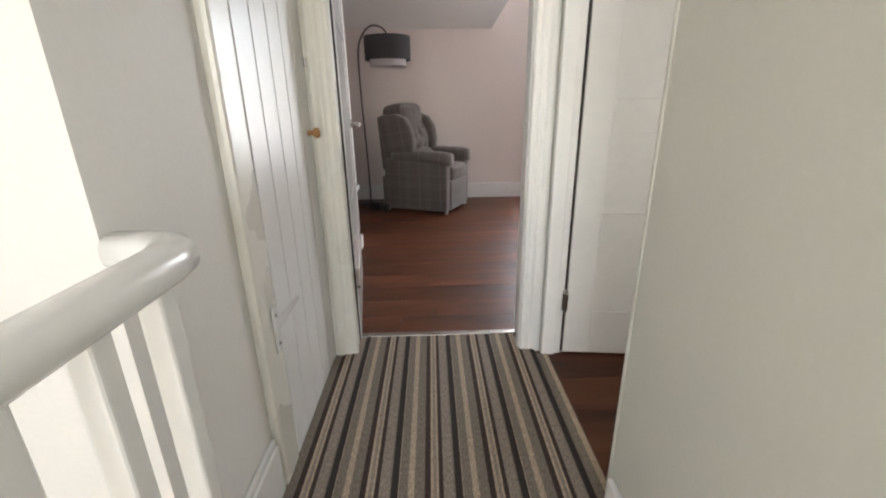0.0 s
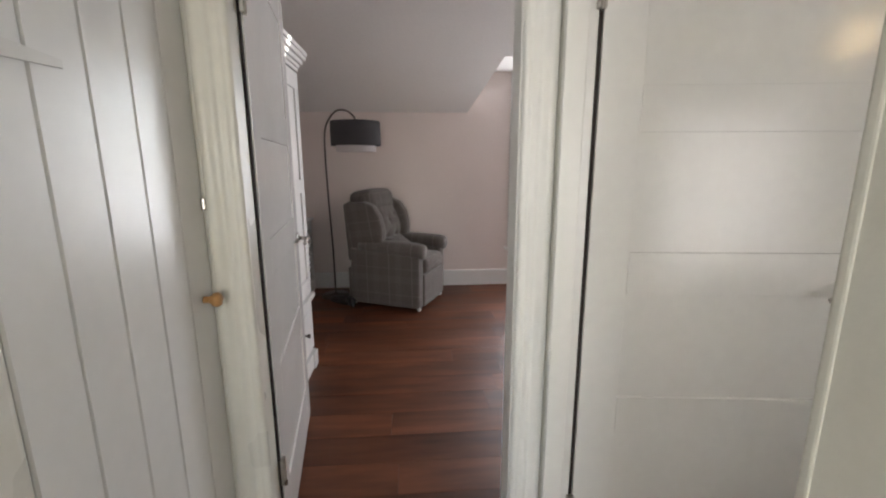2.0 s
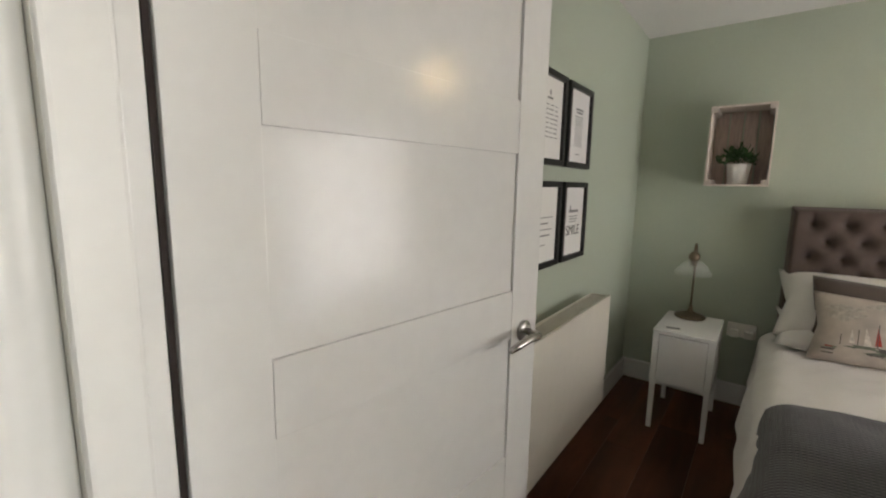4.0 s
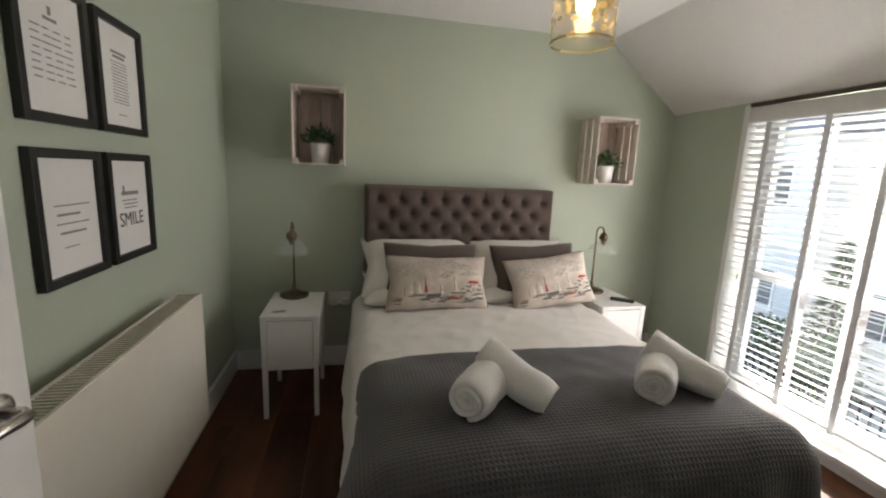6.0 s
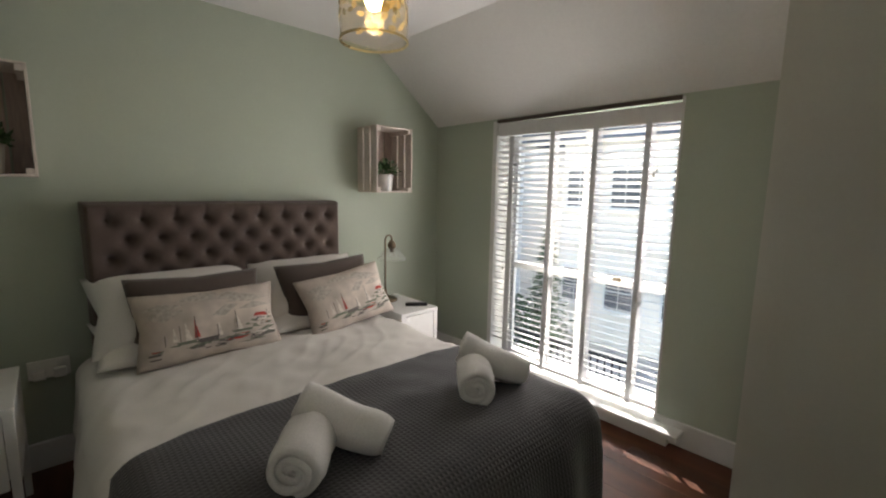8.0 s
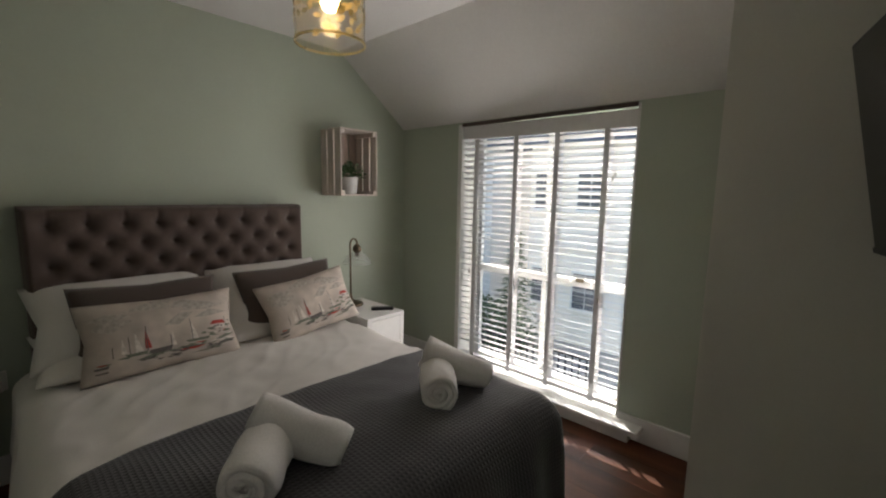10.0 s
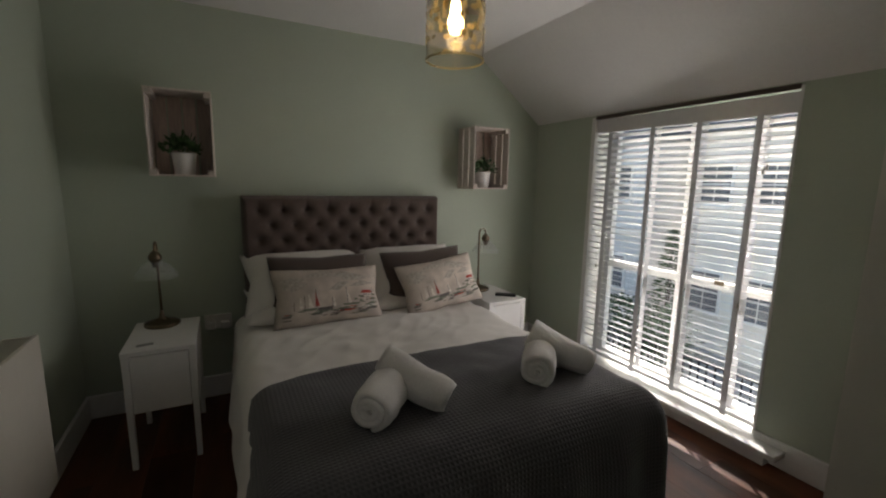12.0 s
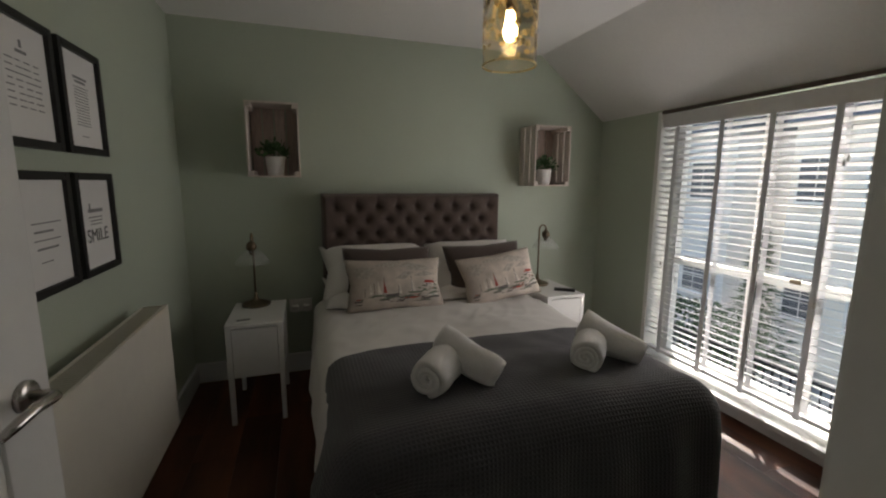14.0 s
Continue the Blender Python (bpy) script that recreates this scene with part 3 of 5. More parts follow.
def venetian_blind():
    d = thing("venetian_blind", pose(2.240, -0.808, 0), "lowered white wooden venetian blind with cloth ladder tapes", "blind")
    W = 0.584
    part("headrail", box(-W, W, -0.03, 0.026, -0.044, 0.044, 0.004), BLIND, d, "white pelmet board", m=pose(0, 0, 1.718, 0, -0.7, 0))
    n, lo, hi = 36, 0.236, 1.650
    bm = bmesh.new()
    prof = [(-0.027, -0.0015), (-0.013, -0.0005), (0, 0), (0.013, -0.0005), (0.027, -0.0015)]
    top = [[bm.verts.new((x, y, z + 0.0014)) for y, z in prof] for x in (-W, W)]
    bot = [[bm.verts.new((x, y, z - 0.0014)) for y, z in prof] for x in (-W, W)]
    for k in range(4):
        bm.faces.new((top[0][k], top[1][k], top[1][k + 1], top[0][k + 1]))
        bm.faces.new((bot[0][k], bot[0][k + 1], bot[1][k + 1], bot[1][k]))
    bm.faces.new((top[0][0], bot[0][0], bot[1][0], top[1][0]))
    bm.faces.new((top[0][4], top[1][4], bot[1][4], bot[0][4]))
    first = None
    for k in range(n):
        z = lo + (hi - lo) * k / (n - 1)
        m = pose(random.uniform(-0.002, 0.002), 0, z, 16 + random.uniform(-1.5, 1.5), random.uniform(-0.12, 0.12) - 0.55 * k / n, 0)
        if first is None:
            first = part("slat", bm, BLIND, d, m=m)
        else:
            twin(first, m)
    part("bottom_rail", box(-W, W, -0.022, 0.022, 0.125, 0.147, 0.004), BLIND, d)
    t = None
    for x in (0.462, 0.148, -0.136, -0.432):
        if t is None:
            t = part("ladder_tape", merge(box(-0.016, 0.016, 0.0285, 0.0295, 0.118, 1.676), box(-0.016, 0.016, -0.0295, -0.0285, 0.118, 1.676)), TAPE, d, "white woven cloth tape", m=pose(x, 0, 0))
        else:
            twin(t, pose(x, 0, 0))
    for x, z in ((-0.475, 1.42), (-0.49, 1.44), (-0.44, 0.74), (0.50, 0.78)):
        c = part("cord", tube([(x, 0.031, 1.67), (x + 0.003, 0.033, (1.67 + z) / 2), (x, 0.032, z)], 0.0013, 6), TAPE, d)
        part("tassel", moved(lathe([(0.002, 0.03), (0.005, 0.02), (0.007, 0.006), (0.004, 0)], 10), pose(x, 0.032, z - 0.03)), STEEL, c, "small cord weight")
    return d


venetian_blind()

# ---- bed ----
LINEN = shader("white_cotton_bed_linen", (0.74, 0.715, 0.68), 0.85, grain=200, grain_amount=0.03, stain=3, stain_amount=0.03, bump=0.08, bump_scale=14, sheen=0.15)
TOWEL = shader("white_terry_towel", (0.80, 0.78, 0.755), 0.95, grain=260, grain_amount=0.08, stain=6, stain_amount=0.03, bump=0.35, bump_scale=330, sheen=0.3)
UPHOLSTERY = shader("grey_brown_woven_upholstery", (0.092, 0.064, 0.052), 0.9, grain=350, grain_amount=0.18, stain=4, stain_amount=0.06, bump=0.2, sheen=0.25)
CUSHION = shader("dark_taupe_cotton_cushion", (0.085, 0.063, 0.052), 0.9, grain=300, grain_amount=0.1, stain=5, stain_amount=0.06, bump=0.12, sheen=0.2)
PRINTED = shader("cream_printed_cotton", (0.53, 0.465, 0.405), 0.85, grain=14, grain_amount=0.12, stain=6, stain_amount=0.20, bump=0.05, bump_scale=120)
PRINT_RED, PRINT_GREY, PRINT_GREEN, PRINT_WHITE, PRINT_WASH = (shader(n, c, 0.85, grain=60, grain_amount=0.25, bump=0.0) for n, c in
    (("red_fabric_print", (0.42, 0.06, 0.045)), ("charcoal_fabric_print", (0.13, 0.115, 0.11)), ("green_grey_fabric_print", (0.17, 0.19, 0.145)), ("white_fabric_print", (0.68, 0.63, 0.57)), ("pale_grey_fabric_wash", (0.45, 0.41, 0.36))))


def waffle():
    """Dark grey waffle-weave cotton, the shade in its pits put into the colour."""
    m = shader("dark_grey_waffle_weave", (0.062, 0.060, 0.064), 0.95, grain=300, grain_amount=0.15, stain=3, stain_amount=0.08, bump=0.0, sheen=0.25)
    n, l = m.node_tree.nodes, m.node_tree.links
    tc = n.new("ShaderNodeTexCoord")
    waves = []
    for axis in ("X", "Y"):
        w = n.new("ShaderNodeTexWave")
        w.bands_direction = axis
        w.inputs["Scale"].default_value = 21.0
        w.inputs["Distortion"].default_value = 0.6
        w.inputs["Detail Scale"].default_value = 1.5
        l.new(tc.outputs["UV"], w.inputs["Vector"])
        waves.append(w)
    mx = n.new("ShaderNodeMath")
    mx.operation = "MAXIMUM"
    for k, w in enumerate(waves):
        l.new(w.outputs["Fac"], mx.inputs[k])
    b = n["Principled BSDF"]
    # painted shade: base colour darker in the weave's pits, lighter on its ridges
    pit_shade = n.new("ShaderNodeMapRange")
    pit_shade.inputs["To Min"].default_value, pit_shade.inputs["To Max"].default_value = 0.80, 1.08
    l.new(mx.outputs[0], pit_shade.inputs["Value"])
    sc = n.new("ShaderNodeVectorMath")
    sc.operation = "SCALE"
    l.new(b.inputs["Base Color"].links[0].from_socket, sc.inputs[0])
    l.new(pit_shade.outputs[0], sc.inputs["Scale"])
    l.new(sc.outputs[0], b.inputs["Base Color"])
    bp = n.new("ShaderNodeBump")
    bp.inputs["Strength"].default_value, bp.inputs["Distance"].default_value = 0.42, 0.005
    l.new(mx.outputs[0], bp.inputs["Height"])
    l.new(bp.outputs[0], n["Principled BSDF"].inputs["Normal"])
    return m


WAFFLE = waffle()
BX_HEAD, BX_FOOT, BY0, BY1, BTOP = 3.27, 1.60, 0.105, 1.485, 0.535


def drape(s, t, over, flare, head, foot, y0, y1, top, r):
    """A cloth over the bed: s from head to foot, t across, in metres along the cloth."""
    a = max(0.0, s - (head - foot))
    b = 0.0
    x = head - min(s, head - foot)
    y = y0 + t
    sign = 0
    if t < 0:
        b, y, sign = -t, y0, -1
    elif t > y1 - y0:
        b, y, sign = t - (y1 - y0), y1, 1
    d = math.hypot(a, b)
    lim = over + 0.04
    if d > lim:
        d = lim + (d - lim) * 0.15
    if d <= 0:
        return x, y, top
    ang = math.atan2(b, a)
    if d < r * math.pi / 2:
        out, down = r * math.sin(d / r), r * (1 - math.cos(d / r))
    else:
        e = d - r * math.pi / 2
        out, down = r + flare * e, r + e
    return x - out * math.cos(ang), y + sign * out * math.sin(ang), top - down


def cloth(name, label, category, material, head, foot, y0, y1, top, over_side, over_foot, r, flare, seed, nx, ny, ripple, head_edge=None, bulge=0.0, fold=0.0, crease=0.0):
    L = head - foot + over_foot
    Wd = y1 - y0

    def place(u, v):
        s, t = u * L, -over_side + v * (Wd + 2 * over_side)
        if head_edge:
            s = s + head_edge(v) * (1 - u)
        x, y, z = drape(s, t, max(over_side, over_foot), flare, head, foot, y0, y1, top, r)
        p = Vector((s * 3.1 + seed, t * 3.3, seed * 1.7))
        k = noise.noise(p) * ripple + noise.noise(p * 3.1) * ripple * 0.4
        if crease:
            k += crease * (1 - abs(noise.noise(Vector((s * 2.2 + t * 2.6, (t - s) * 6.5, 4.0))))) ** 5 + crease * 0.5 * noise.noise(Vector((s * 13, t * 11, 2.0)))
        hang = max(0.0, min(1.0, (top - z - 0.04) / 0.15))
        z += k * (1 - hang * 0.7)
        if bulge:
            z += bulge * (1 - (2 * min(1, max(0, t / Wd)) - 1) ** 2) * (1 - hang)
        if fold and hang > 0:
            w = noise.noise(Vector((x * 5.0, y * 5.0, seed))) * fold * hang
            if t < 0 or t > Wd:
                y += w * (1 if t > Wd else -1)
            if s > head - foot:
                x -= w * 1.2
        return x, y, max(z, 0.02)

    bm = sheet(nx, ny, place)
    uv = bm.loops.layers.uv.new("uv")
    bm.verts.index_update()
    for f in bm.faces:
        for lp in f.loops:
            i, j = divmod(lp.vert.index, ny + 1)
            lp[uv].uv = (i / nx * L, j / ny * (Wd + 2 * over_side))
    ob = put(name, bm, material, True)
    skin = ob.modifiers.new("thickness", "SOLIDIFY")
    skin.thickness, skin.offset = 0.012, 0.0
    return tagged(ob, label, category)


def bed():
    d = thing("bed", pose(3.43, 0.83, 0), "double bed with a deep-buttoned grey-brown headboard", "bed")
    # headboard with a diamond of buttons
    W, Z0, Z1, T = 0.625, 0.30, 1.226, 0.10
    rows = []
    for r in range(6):
        n = 9 if r % 2 == 0 else 8
        for k in range(n):
            rows.append(((k - (n - 1) / 2) * 2 * W / 9.3, Z1 - 0.085 - r * 0.088))

    def tuft(y, z):
        near = min((math.hypot((y - a), (z - b2)) for a, b2 in rows))
        puff = 1 - math.exp(-(near / 0.026) ** 1.2)
        edge = min(W - abs(y), Z1 - z)
        rim = min(1.0, max(0.0, edge / 0.022))
        dz = min((abs(z - b2) + 6 * max(0, abs(y - a) - 0.006) for a, b2 in rows if b2 > Z1 - 0.09 and z > b2), default=1.0) if z > Z1 - 0.085 else 1.0
        pleat = 0.006 if dz < 0.09 and min(abs(y - a) for a, b2 in rows if b2 > Z1 - 0.09) < 0.006 else 0.0
        return -T - 0.052 * puff * rim ** 0.5 + (0.012 if rim < 0.3 else 0.0) - 0.012 + pleat

    bm = sheet(170, 110, lambda u, v: (tuft(-W + 2 * W * u, Z0 + (Z1 - Z0) * v), -W + 2 * W * u, Z0 + (Z1 - Z0) * v))
    for f in bm.faces:
        f.normal_flip()
    box(-T - 0.012, 0.0, -W, W, Z0, Z1, 0.006, bm)
    part("headboard", bm, UPHOLSTERY, d, "deep-buttoned grey-brown fabric headboard", True)
    first = None
    for y, z in rows:
        if z < 0.86:
            continue
        m = pose(-T - 0.014, y, z, 0, -90, 0)
        if first is None:
            first = part("button", lathe([(0.010, 0), (0.010, 0.003), (0.006, 0.006), (0.001, 0.007)], 12), UPHOLSTERY, d, "fabric covered button", True, m)
        else:
            twin(first, m)
    part("base", box(-1.80, -0.15, -0.65, 0.60, 0.14, 0.33, 0.02), CUSHION, d, "dark fabric divan base")
    part("mattress", box(-1.80, -0.15, -0.66, 0.61, 0.33, 0.515, 0.045, steps=4), LINEN, d, "white mattress", True)
    leg = part("leg", lathe([(0.028, 0.0), (0.03, 0.14)], 14), BLACK_PAINT, d, m=pose(-1.72, -0.56, 0))
    for x, y in ((-1.72, 0.52), (-0.25, -0.56), (-0.25, 0.52)):
        twin(leg, pose(x, y, 0))
    return d


bed()
cloth("duvet", "white cotton duvet spread over the bed", "duvet", LINEN, 3.24, 1.80, BY0 + 0.05, BY1 - 0.05, 0.538, 0.36, 0.0, 0.09, 0.14, 3.0, 130, 130, 0.013, bulge=0.015, fold=0.035, crease=0.006)
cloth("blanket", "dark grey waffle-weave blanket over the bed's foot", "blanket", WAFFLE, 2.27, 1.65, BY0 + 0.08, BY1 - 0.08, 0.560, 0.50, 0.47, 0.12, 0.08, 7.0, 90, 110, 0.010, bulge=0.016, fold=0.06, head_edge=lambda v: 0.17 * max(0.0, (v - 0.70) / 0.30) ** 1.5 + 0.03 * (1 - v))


def pillow_point(w, h, t, u, v, side, sag=0.0):
    """A point on a stuffed cushion: u, v from -1 to 1."""
    e = max(0.0, 1 - abs(u) ** 2.8) ** 0.62 * max(0.0, 1 - abs(v) ** 2.8) ** 0.62
    pinch = 1 - (0.05 + 0.35 * t) * (1 - abs(u * v)) * max(abs(u), abs(v)) ** 4
    k = noise.noise(Vector((u * 2.1 + w * 9, v * 2.0 + h * 7, side * 3 + t * 20))) * 0.10 * e
    return Vector((u * w / 2 * pinch, side * t / 2 * (e * (1 + k)), v * h / 2 * pinch - sag * (1 - u * u) * (v > 0) * v))


def pillow(name, m, w, h, t, material, label, category, group="", sag=0.0, prints=False):
    bm = sheet(26, 20, lambda u, v: pillow_point(w, h, t, 2 * u - 1, 2 * v - 1, -1, sag))
    bm2 = sheet(26, 20, lambda u, v: pillow_point(w, h, t, 1 - 2 * u, 2 * v - 1, 1, sag))
    merge(bm, bm2)
    bmesh.ops.remove_doubles(bm, verts=bm.verts[:], dist=0.0008)
    if not prints:
        ob = put(name, bm, material, True)
        ob.matrix_basis = m
        return tagged(ob, label, category, group)
    d = thing(name, m, label, category, group)
    part("cover", bm, material, d, smooth=True)

    def patch(corners, lift):
        def at(a, c):
            (x0, y0), (x1, y1), (x2, y2), (x3, y3) = corners
            u = (x0 * (1 - a) + x1 * a) * (1 - c) + (x3 * (1 - a) + x2 * a) * c
            v = (y0 * (1 - a) + y1 * a) * (1 - c) + (y3 * (1 - a) + y2 * a) * c
            return pillow_point(w, h, t, u, v, -1, sag) + Vector((0, -lift, 0))
        return sheet(5, 4, at)

    def many(shapes, lift=0.0012):
        out = None
        for s in shapes:
            out = merge(out, patch(s, lift))
        return out

    rnd = random.Random(5)
    quad = lambda x, y, a, c: [(x, y), (x + a, y), (x + a, y + c), (x, y + c)]
    roof = lambda x, y, a, c: [(x - 0.02, y), (x + a + 0.02, y), (x + a * 0.85, y + c), (x + a * 0.12, y + c)]
    sail = lambda x, y, a, c, tip=0.3: [(x, y), (x + a, y), (x + a * tip + 0.006, y + c), (x + a * tip, y + c)]
    hull = lambda x, y, a, c: [(x + a * 0.12, y), (x + a * 0.9, y), (x + a, y + c), (x, y + c * 0.8)]
    mast = lambda x, y, c: quad(x, y, 0.011, c)

    def dab(x0, x1, y0, y1, w0, w1, h0, h1):
        """An uneven brush stroke somewhere in a region."""
        x, y, a, c = rnd.uniform(x0, x1), rnd.uniform(y0, y1), rnd.uniform(w0, w1), rnd.uniform(h0, h1)
        x = min(x, 0.94 - a)
        return [(x, y + c * rnd.uniform(0, 0.6)), (x + a * rnd.uniform(0.4, 0.8), y), (x + a, y + c * rnd.uniform(0.3, 0.9)), (x + a * rnd.uniform(0.2, 0.6), y + c)]

    def printed(shapes, lift, material, label):
        tagged(part("print", many(shapes, lift), material, d, label), kind="stuff")

    printed([dab(-0.9, 0.5, 0.0, 0.62, 0.4, 0.8, 0.18, 0.34) for k in range(7)], 0.0005, PRINT_WASH, "pale grey watercolour sky")
    printed([dab(-0.85, 0.7, -0.78, -0.52, 0.10, 0.34, 0.03, 0.08) for k in range(18)] + [dab(0.38, 0.9, -0.68, -0.15, 0.06, 0.24, 0.03, 0.10) for k in range(24)]
            + [hull(-0.52, -0.53, 0.26, 0.085), hull(0.20, -0.45, 0.34, 0.07)], 0.0010, PRINT_GREEN, "grey green shore and hull print")
    printed([quad(0.60, -0.20, 0.20, 0.13), sail(-0.56, -0.43, 0.07, 0.36), sail(-0.40, -0.45, 0.09, 0.48, 0.1), sail(0.28, -0.38, 0.10, 0.50, 0.1), sail(0.03, -0.45, 0.06, 0.36)]
            + [dab(0.48, 0.88, -0.62, -0.16, 0.08, 0.2, 0.02, 0.05) for k in range(12)], 0.0016, PRINT_WHITE, "pale sails and house print")
    printed([sail(-0.285, -0.40, 0.075, 0.46, 0.2), roof(0.58, -0.08, 0.24, 0.11), dab(0.1, 0.2, -0.66, -0.62, 0.3, 0.4, 0.05, 0.07), dab(0.3, 0.5, -0.58, -0.5, 0.12, 0.2, 0.03, 0.05),
             dab(-0.85, -0.8, -0.62, -0.6, 0.1, 0.14, 0.03, 0.05), dab(0.74, 0.78, -0.3, -0.28, 0.04, 0.06, 0.03, 0.04)], 0.0022, PRINT_RED, "red roof and sail print")
    printed([hull(-0.26, -0.56, 0.30, 0.13), hull(-0.88, -0.70, 0.18, 0.06), hull(-0.86, -0.80, 0.15, 0.04), quad(0.66, -0.64, 0.24, 0.05)]
            + [mast(x, y, c) for x, y, c in ((-0.47, -0.45, 0.42), (-0.265, -0.45, 0.62), (0.02, -0.45, 0.30), (0.29, -0.40, 0.58), (-0.66, -0.5, 0.28), (0.82, -0.1, 0.22))]
            + [quad(0.62 + k * 0.055, -0.17, 0.025, 0.06) for k in range(3)] + [dab(-0.5, 0.85, -0.76, -0.55, 0.04, 0.18, 0.015, 0.05) for k in range(26)]
            + [dab(0.55, 0.9, -0.45, 0.0, 0.02, 0.06, 0.012, 0.04) for k in range(14)], 0.0028, PRINT_GREY, "charcoal hulls, masts and shore print")
    return d


# the cushions' front looks down the bed: their -y turned to -x
def on_bed(x, y, z, lean, roll=0.0, turn=0.0):
    return pose(x, y, z) @ pose(0, 0, 0, 0, 0, -90 + turn) @ pose(0, 0, 0, -lean) @ pose(0, 0, 0, 0, roll, 0)


pillow("pillow", on_bed(3.13, 1.13, 0.625, 78), 0.68, 0.44, 0.15, LINEN, "flat white pillow under another one", "pillow", "white pillows")
pillow("pillow", on_bed(3.13, 0.47, 0.625, 78), 0.66, 0.44, 0.15, LINEN, "flat white pillow under another one", "pillow", "white pillows")
pillow("pillow", on_bed(3.165, 1.13, 0.742, 50), 0.70, 0.44, 0.22, LINEN, "plump white pillow leaning on the headboard", "pillow", "white pillows", sag=0.01)
pillow("pillow", on_bed(3.165, 0.455, 0.742, 50), 0.67, 0.44, 0.22, LINEN, "plump white pillow leaning on the headboard", "pillow", "white pillows", sag=0.01)
pillow("cushion", on_bed(3.035, 1.075, 0.73, 22, 1), 0.56, 0.36, 0.12, CUSHION, "dark taupe cushion behind a printed one", "cushion", "taupe cushions")
pillow("cushion", on_bed(3.035, 0.42, 0.73, 22, -2), 0.56, 0.36, 0.12, CUSHION, "dark taupe cushion behind a printed one", "cushion", "taupe cushions")
pillow("printed_cushion", on_bed(2.935, 1.055, 0.695, 26, 1), 0.59, 0.32, 0.12, PRINTED, "cream cushion printed with boats and a red-roofed house", "cushion", "printed cushions", prints=True)
pillow("printed_cushion", on_bed(2.925, 0.365, 0.70, 26, -6, 4), 0.56, 0.32, 0.12, PRINTED, "cream cushion printed with boats and a red-roofed house", "cushion", "printed cushions", prints=True)


def rolled_towel(p0, p1, r, label, seed, turns=3.3, flap=0.0, droop=0.0, mirror=False):
    """A towel rolled up along p0 to p1: spiral ends, soft dents, and its loose edge hanging by flap."""
    a, c = Vector(p0), Vector(p1)
    way = (c - a)
    L = way.length
    m = Matrix.Translation(a) @ way.to_track_quat("Z", "Y").to_matrix().to_4x4()
    down = m.inverted().to_3x3() @ Vector((0, 0, -1))
    base = math.atan2(down.y, down.x)
    across = Vector((-down.y, down.x, 0)).normalized()
    n, steps = int(turns * 24), 18
    bm = bmesh.new()
    grid = []
    for i in range(n + 1):
        th = base - 0.35 - 2 * math.pi * turns * (1 - i / n)
        row = []
        for j in range(steps + 1):
            w = j / steps
            rr = 0.010 + (r - 0.010) * i / n
            lump = noise.noise(Vector((math.cos(th) * 1.3 + seed, math.sin(th) * 1.3, w * 3.2)))
            rr *= 1 + 0.10 * lump * (i / n) - (0.10 + 4 * max(0.0, flap - 0.02) * (w < 0.5)) * (abs(2 * w - 1) ** 5) + 0.05 * math.sin(w * 2.4 + seed)
            tele = 0.012 * (1 - i / n) * (2 * w - 1) + 0.010 * noise.noise(Vector((i * 0.12, seed, w * 2)))
            sag = droop * 4 * w * (1 - w)
            p = Vector((rr * math.cos(th), rr * 0.95 * math.sin(th), w * L - tele)) - down * sag
            row.append(bm.verts.new(p))
        grid.append(row)
    if flap:
        # the last turn's edge leaves the roll and lies down on the bed
        th = base - 0.35
        tangent = Vector((-math.sin(th), math.cos(th), 0))
        for q in range(1, 5):
            row = []
            for j in range(steps + 1):
                w = j / steps
                k = q / 4 * flap * (0.55 + 0.45 * math.sin(math.pi * min(1.0, w * 1.15)) + 0.15 * noise.noise(Vector((w * 5, seed, q))))
                row.append(bm.verts.new(grid[n][j].co + tangent * k * 0.75 + down * k * 0.35))
            grid.append(row)
    for lo, hi in zip(grid, grid[1:]):
        for j in range(steps):
            bm.faces.new((lo[j], hi[j], hi[j + 1], lo[j + 1]))
    bm.normal_update()
    bmesh.ops.solidify(bm, geom=bm.faces[:], thickness=0.017)
    if mirror:
        for v in bm.verts:
            v.co -= 2 * across * v.co.dot(across)
        bmesh.ops.reverse_faces(bm, faces=bm.faces[:])
    ob = put("rolled_towel", bm, TOWEL, True)
    ob.matrix_basis = m
    return tagged(ob, label, "towel", "rolled towels")


for dy, seed in ((0.0, 0.4), (-0.645, 2.6)):
    rolled_towel((1.772, 1.195 + dy, 0.638), (1.935, 1.050 + dy, 0.648), 0.076, "white terry towel rolled up, its spiral end showing", seed, flap=0.02)
    rolled_towel((1.776, 0.905 + dy, 0.620), (1.965, 1.075 + dy, 0.722), 0.068, "white rolled terry towel propped across another", seed + 1.3, turns=2.6, flap=0.065, droop=-0.012, mirror=True)

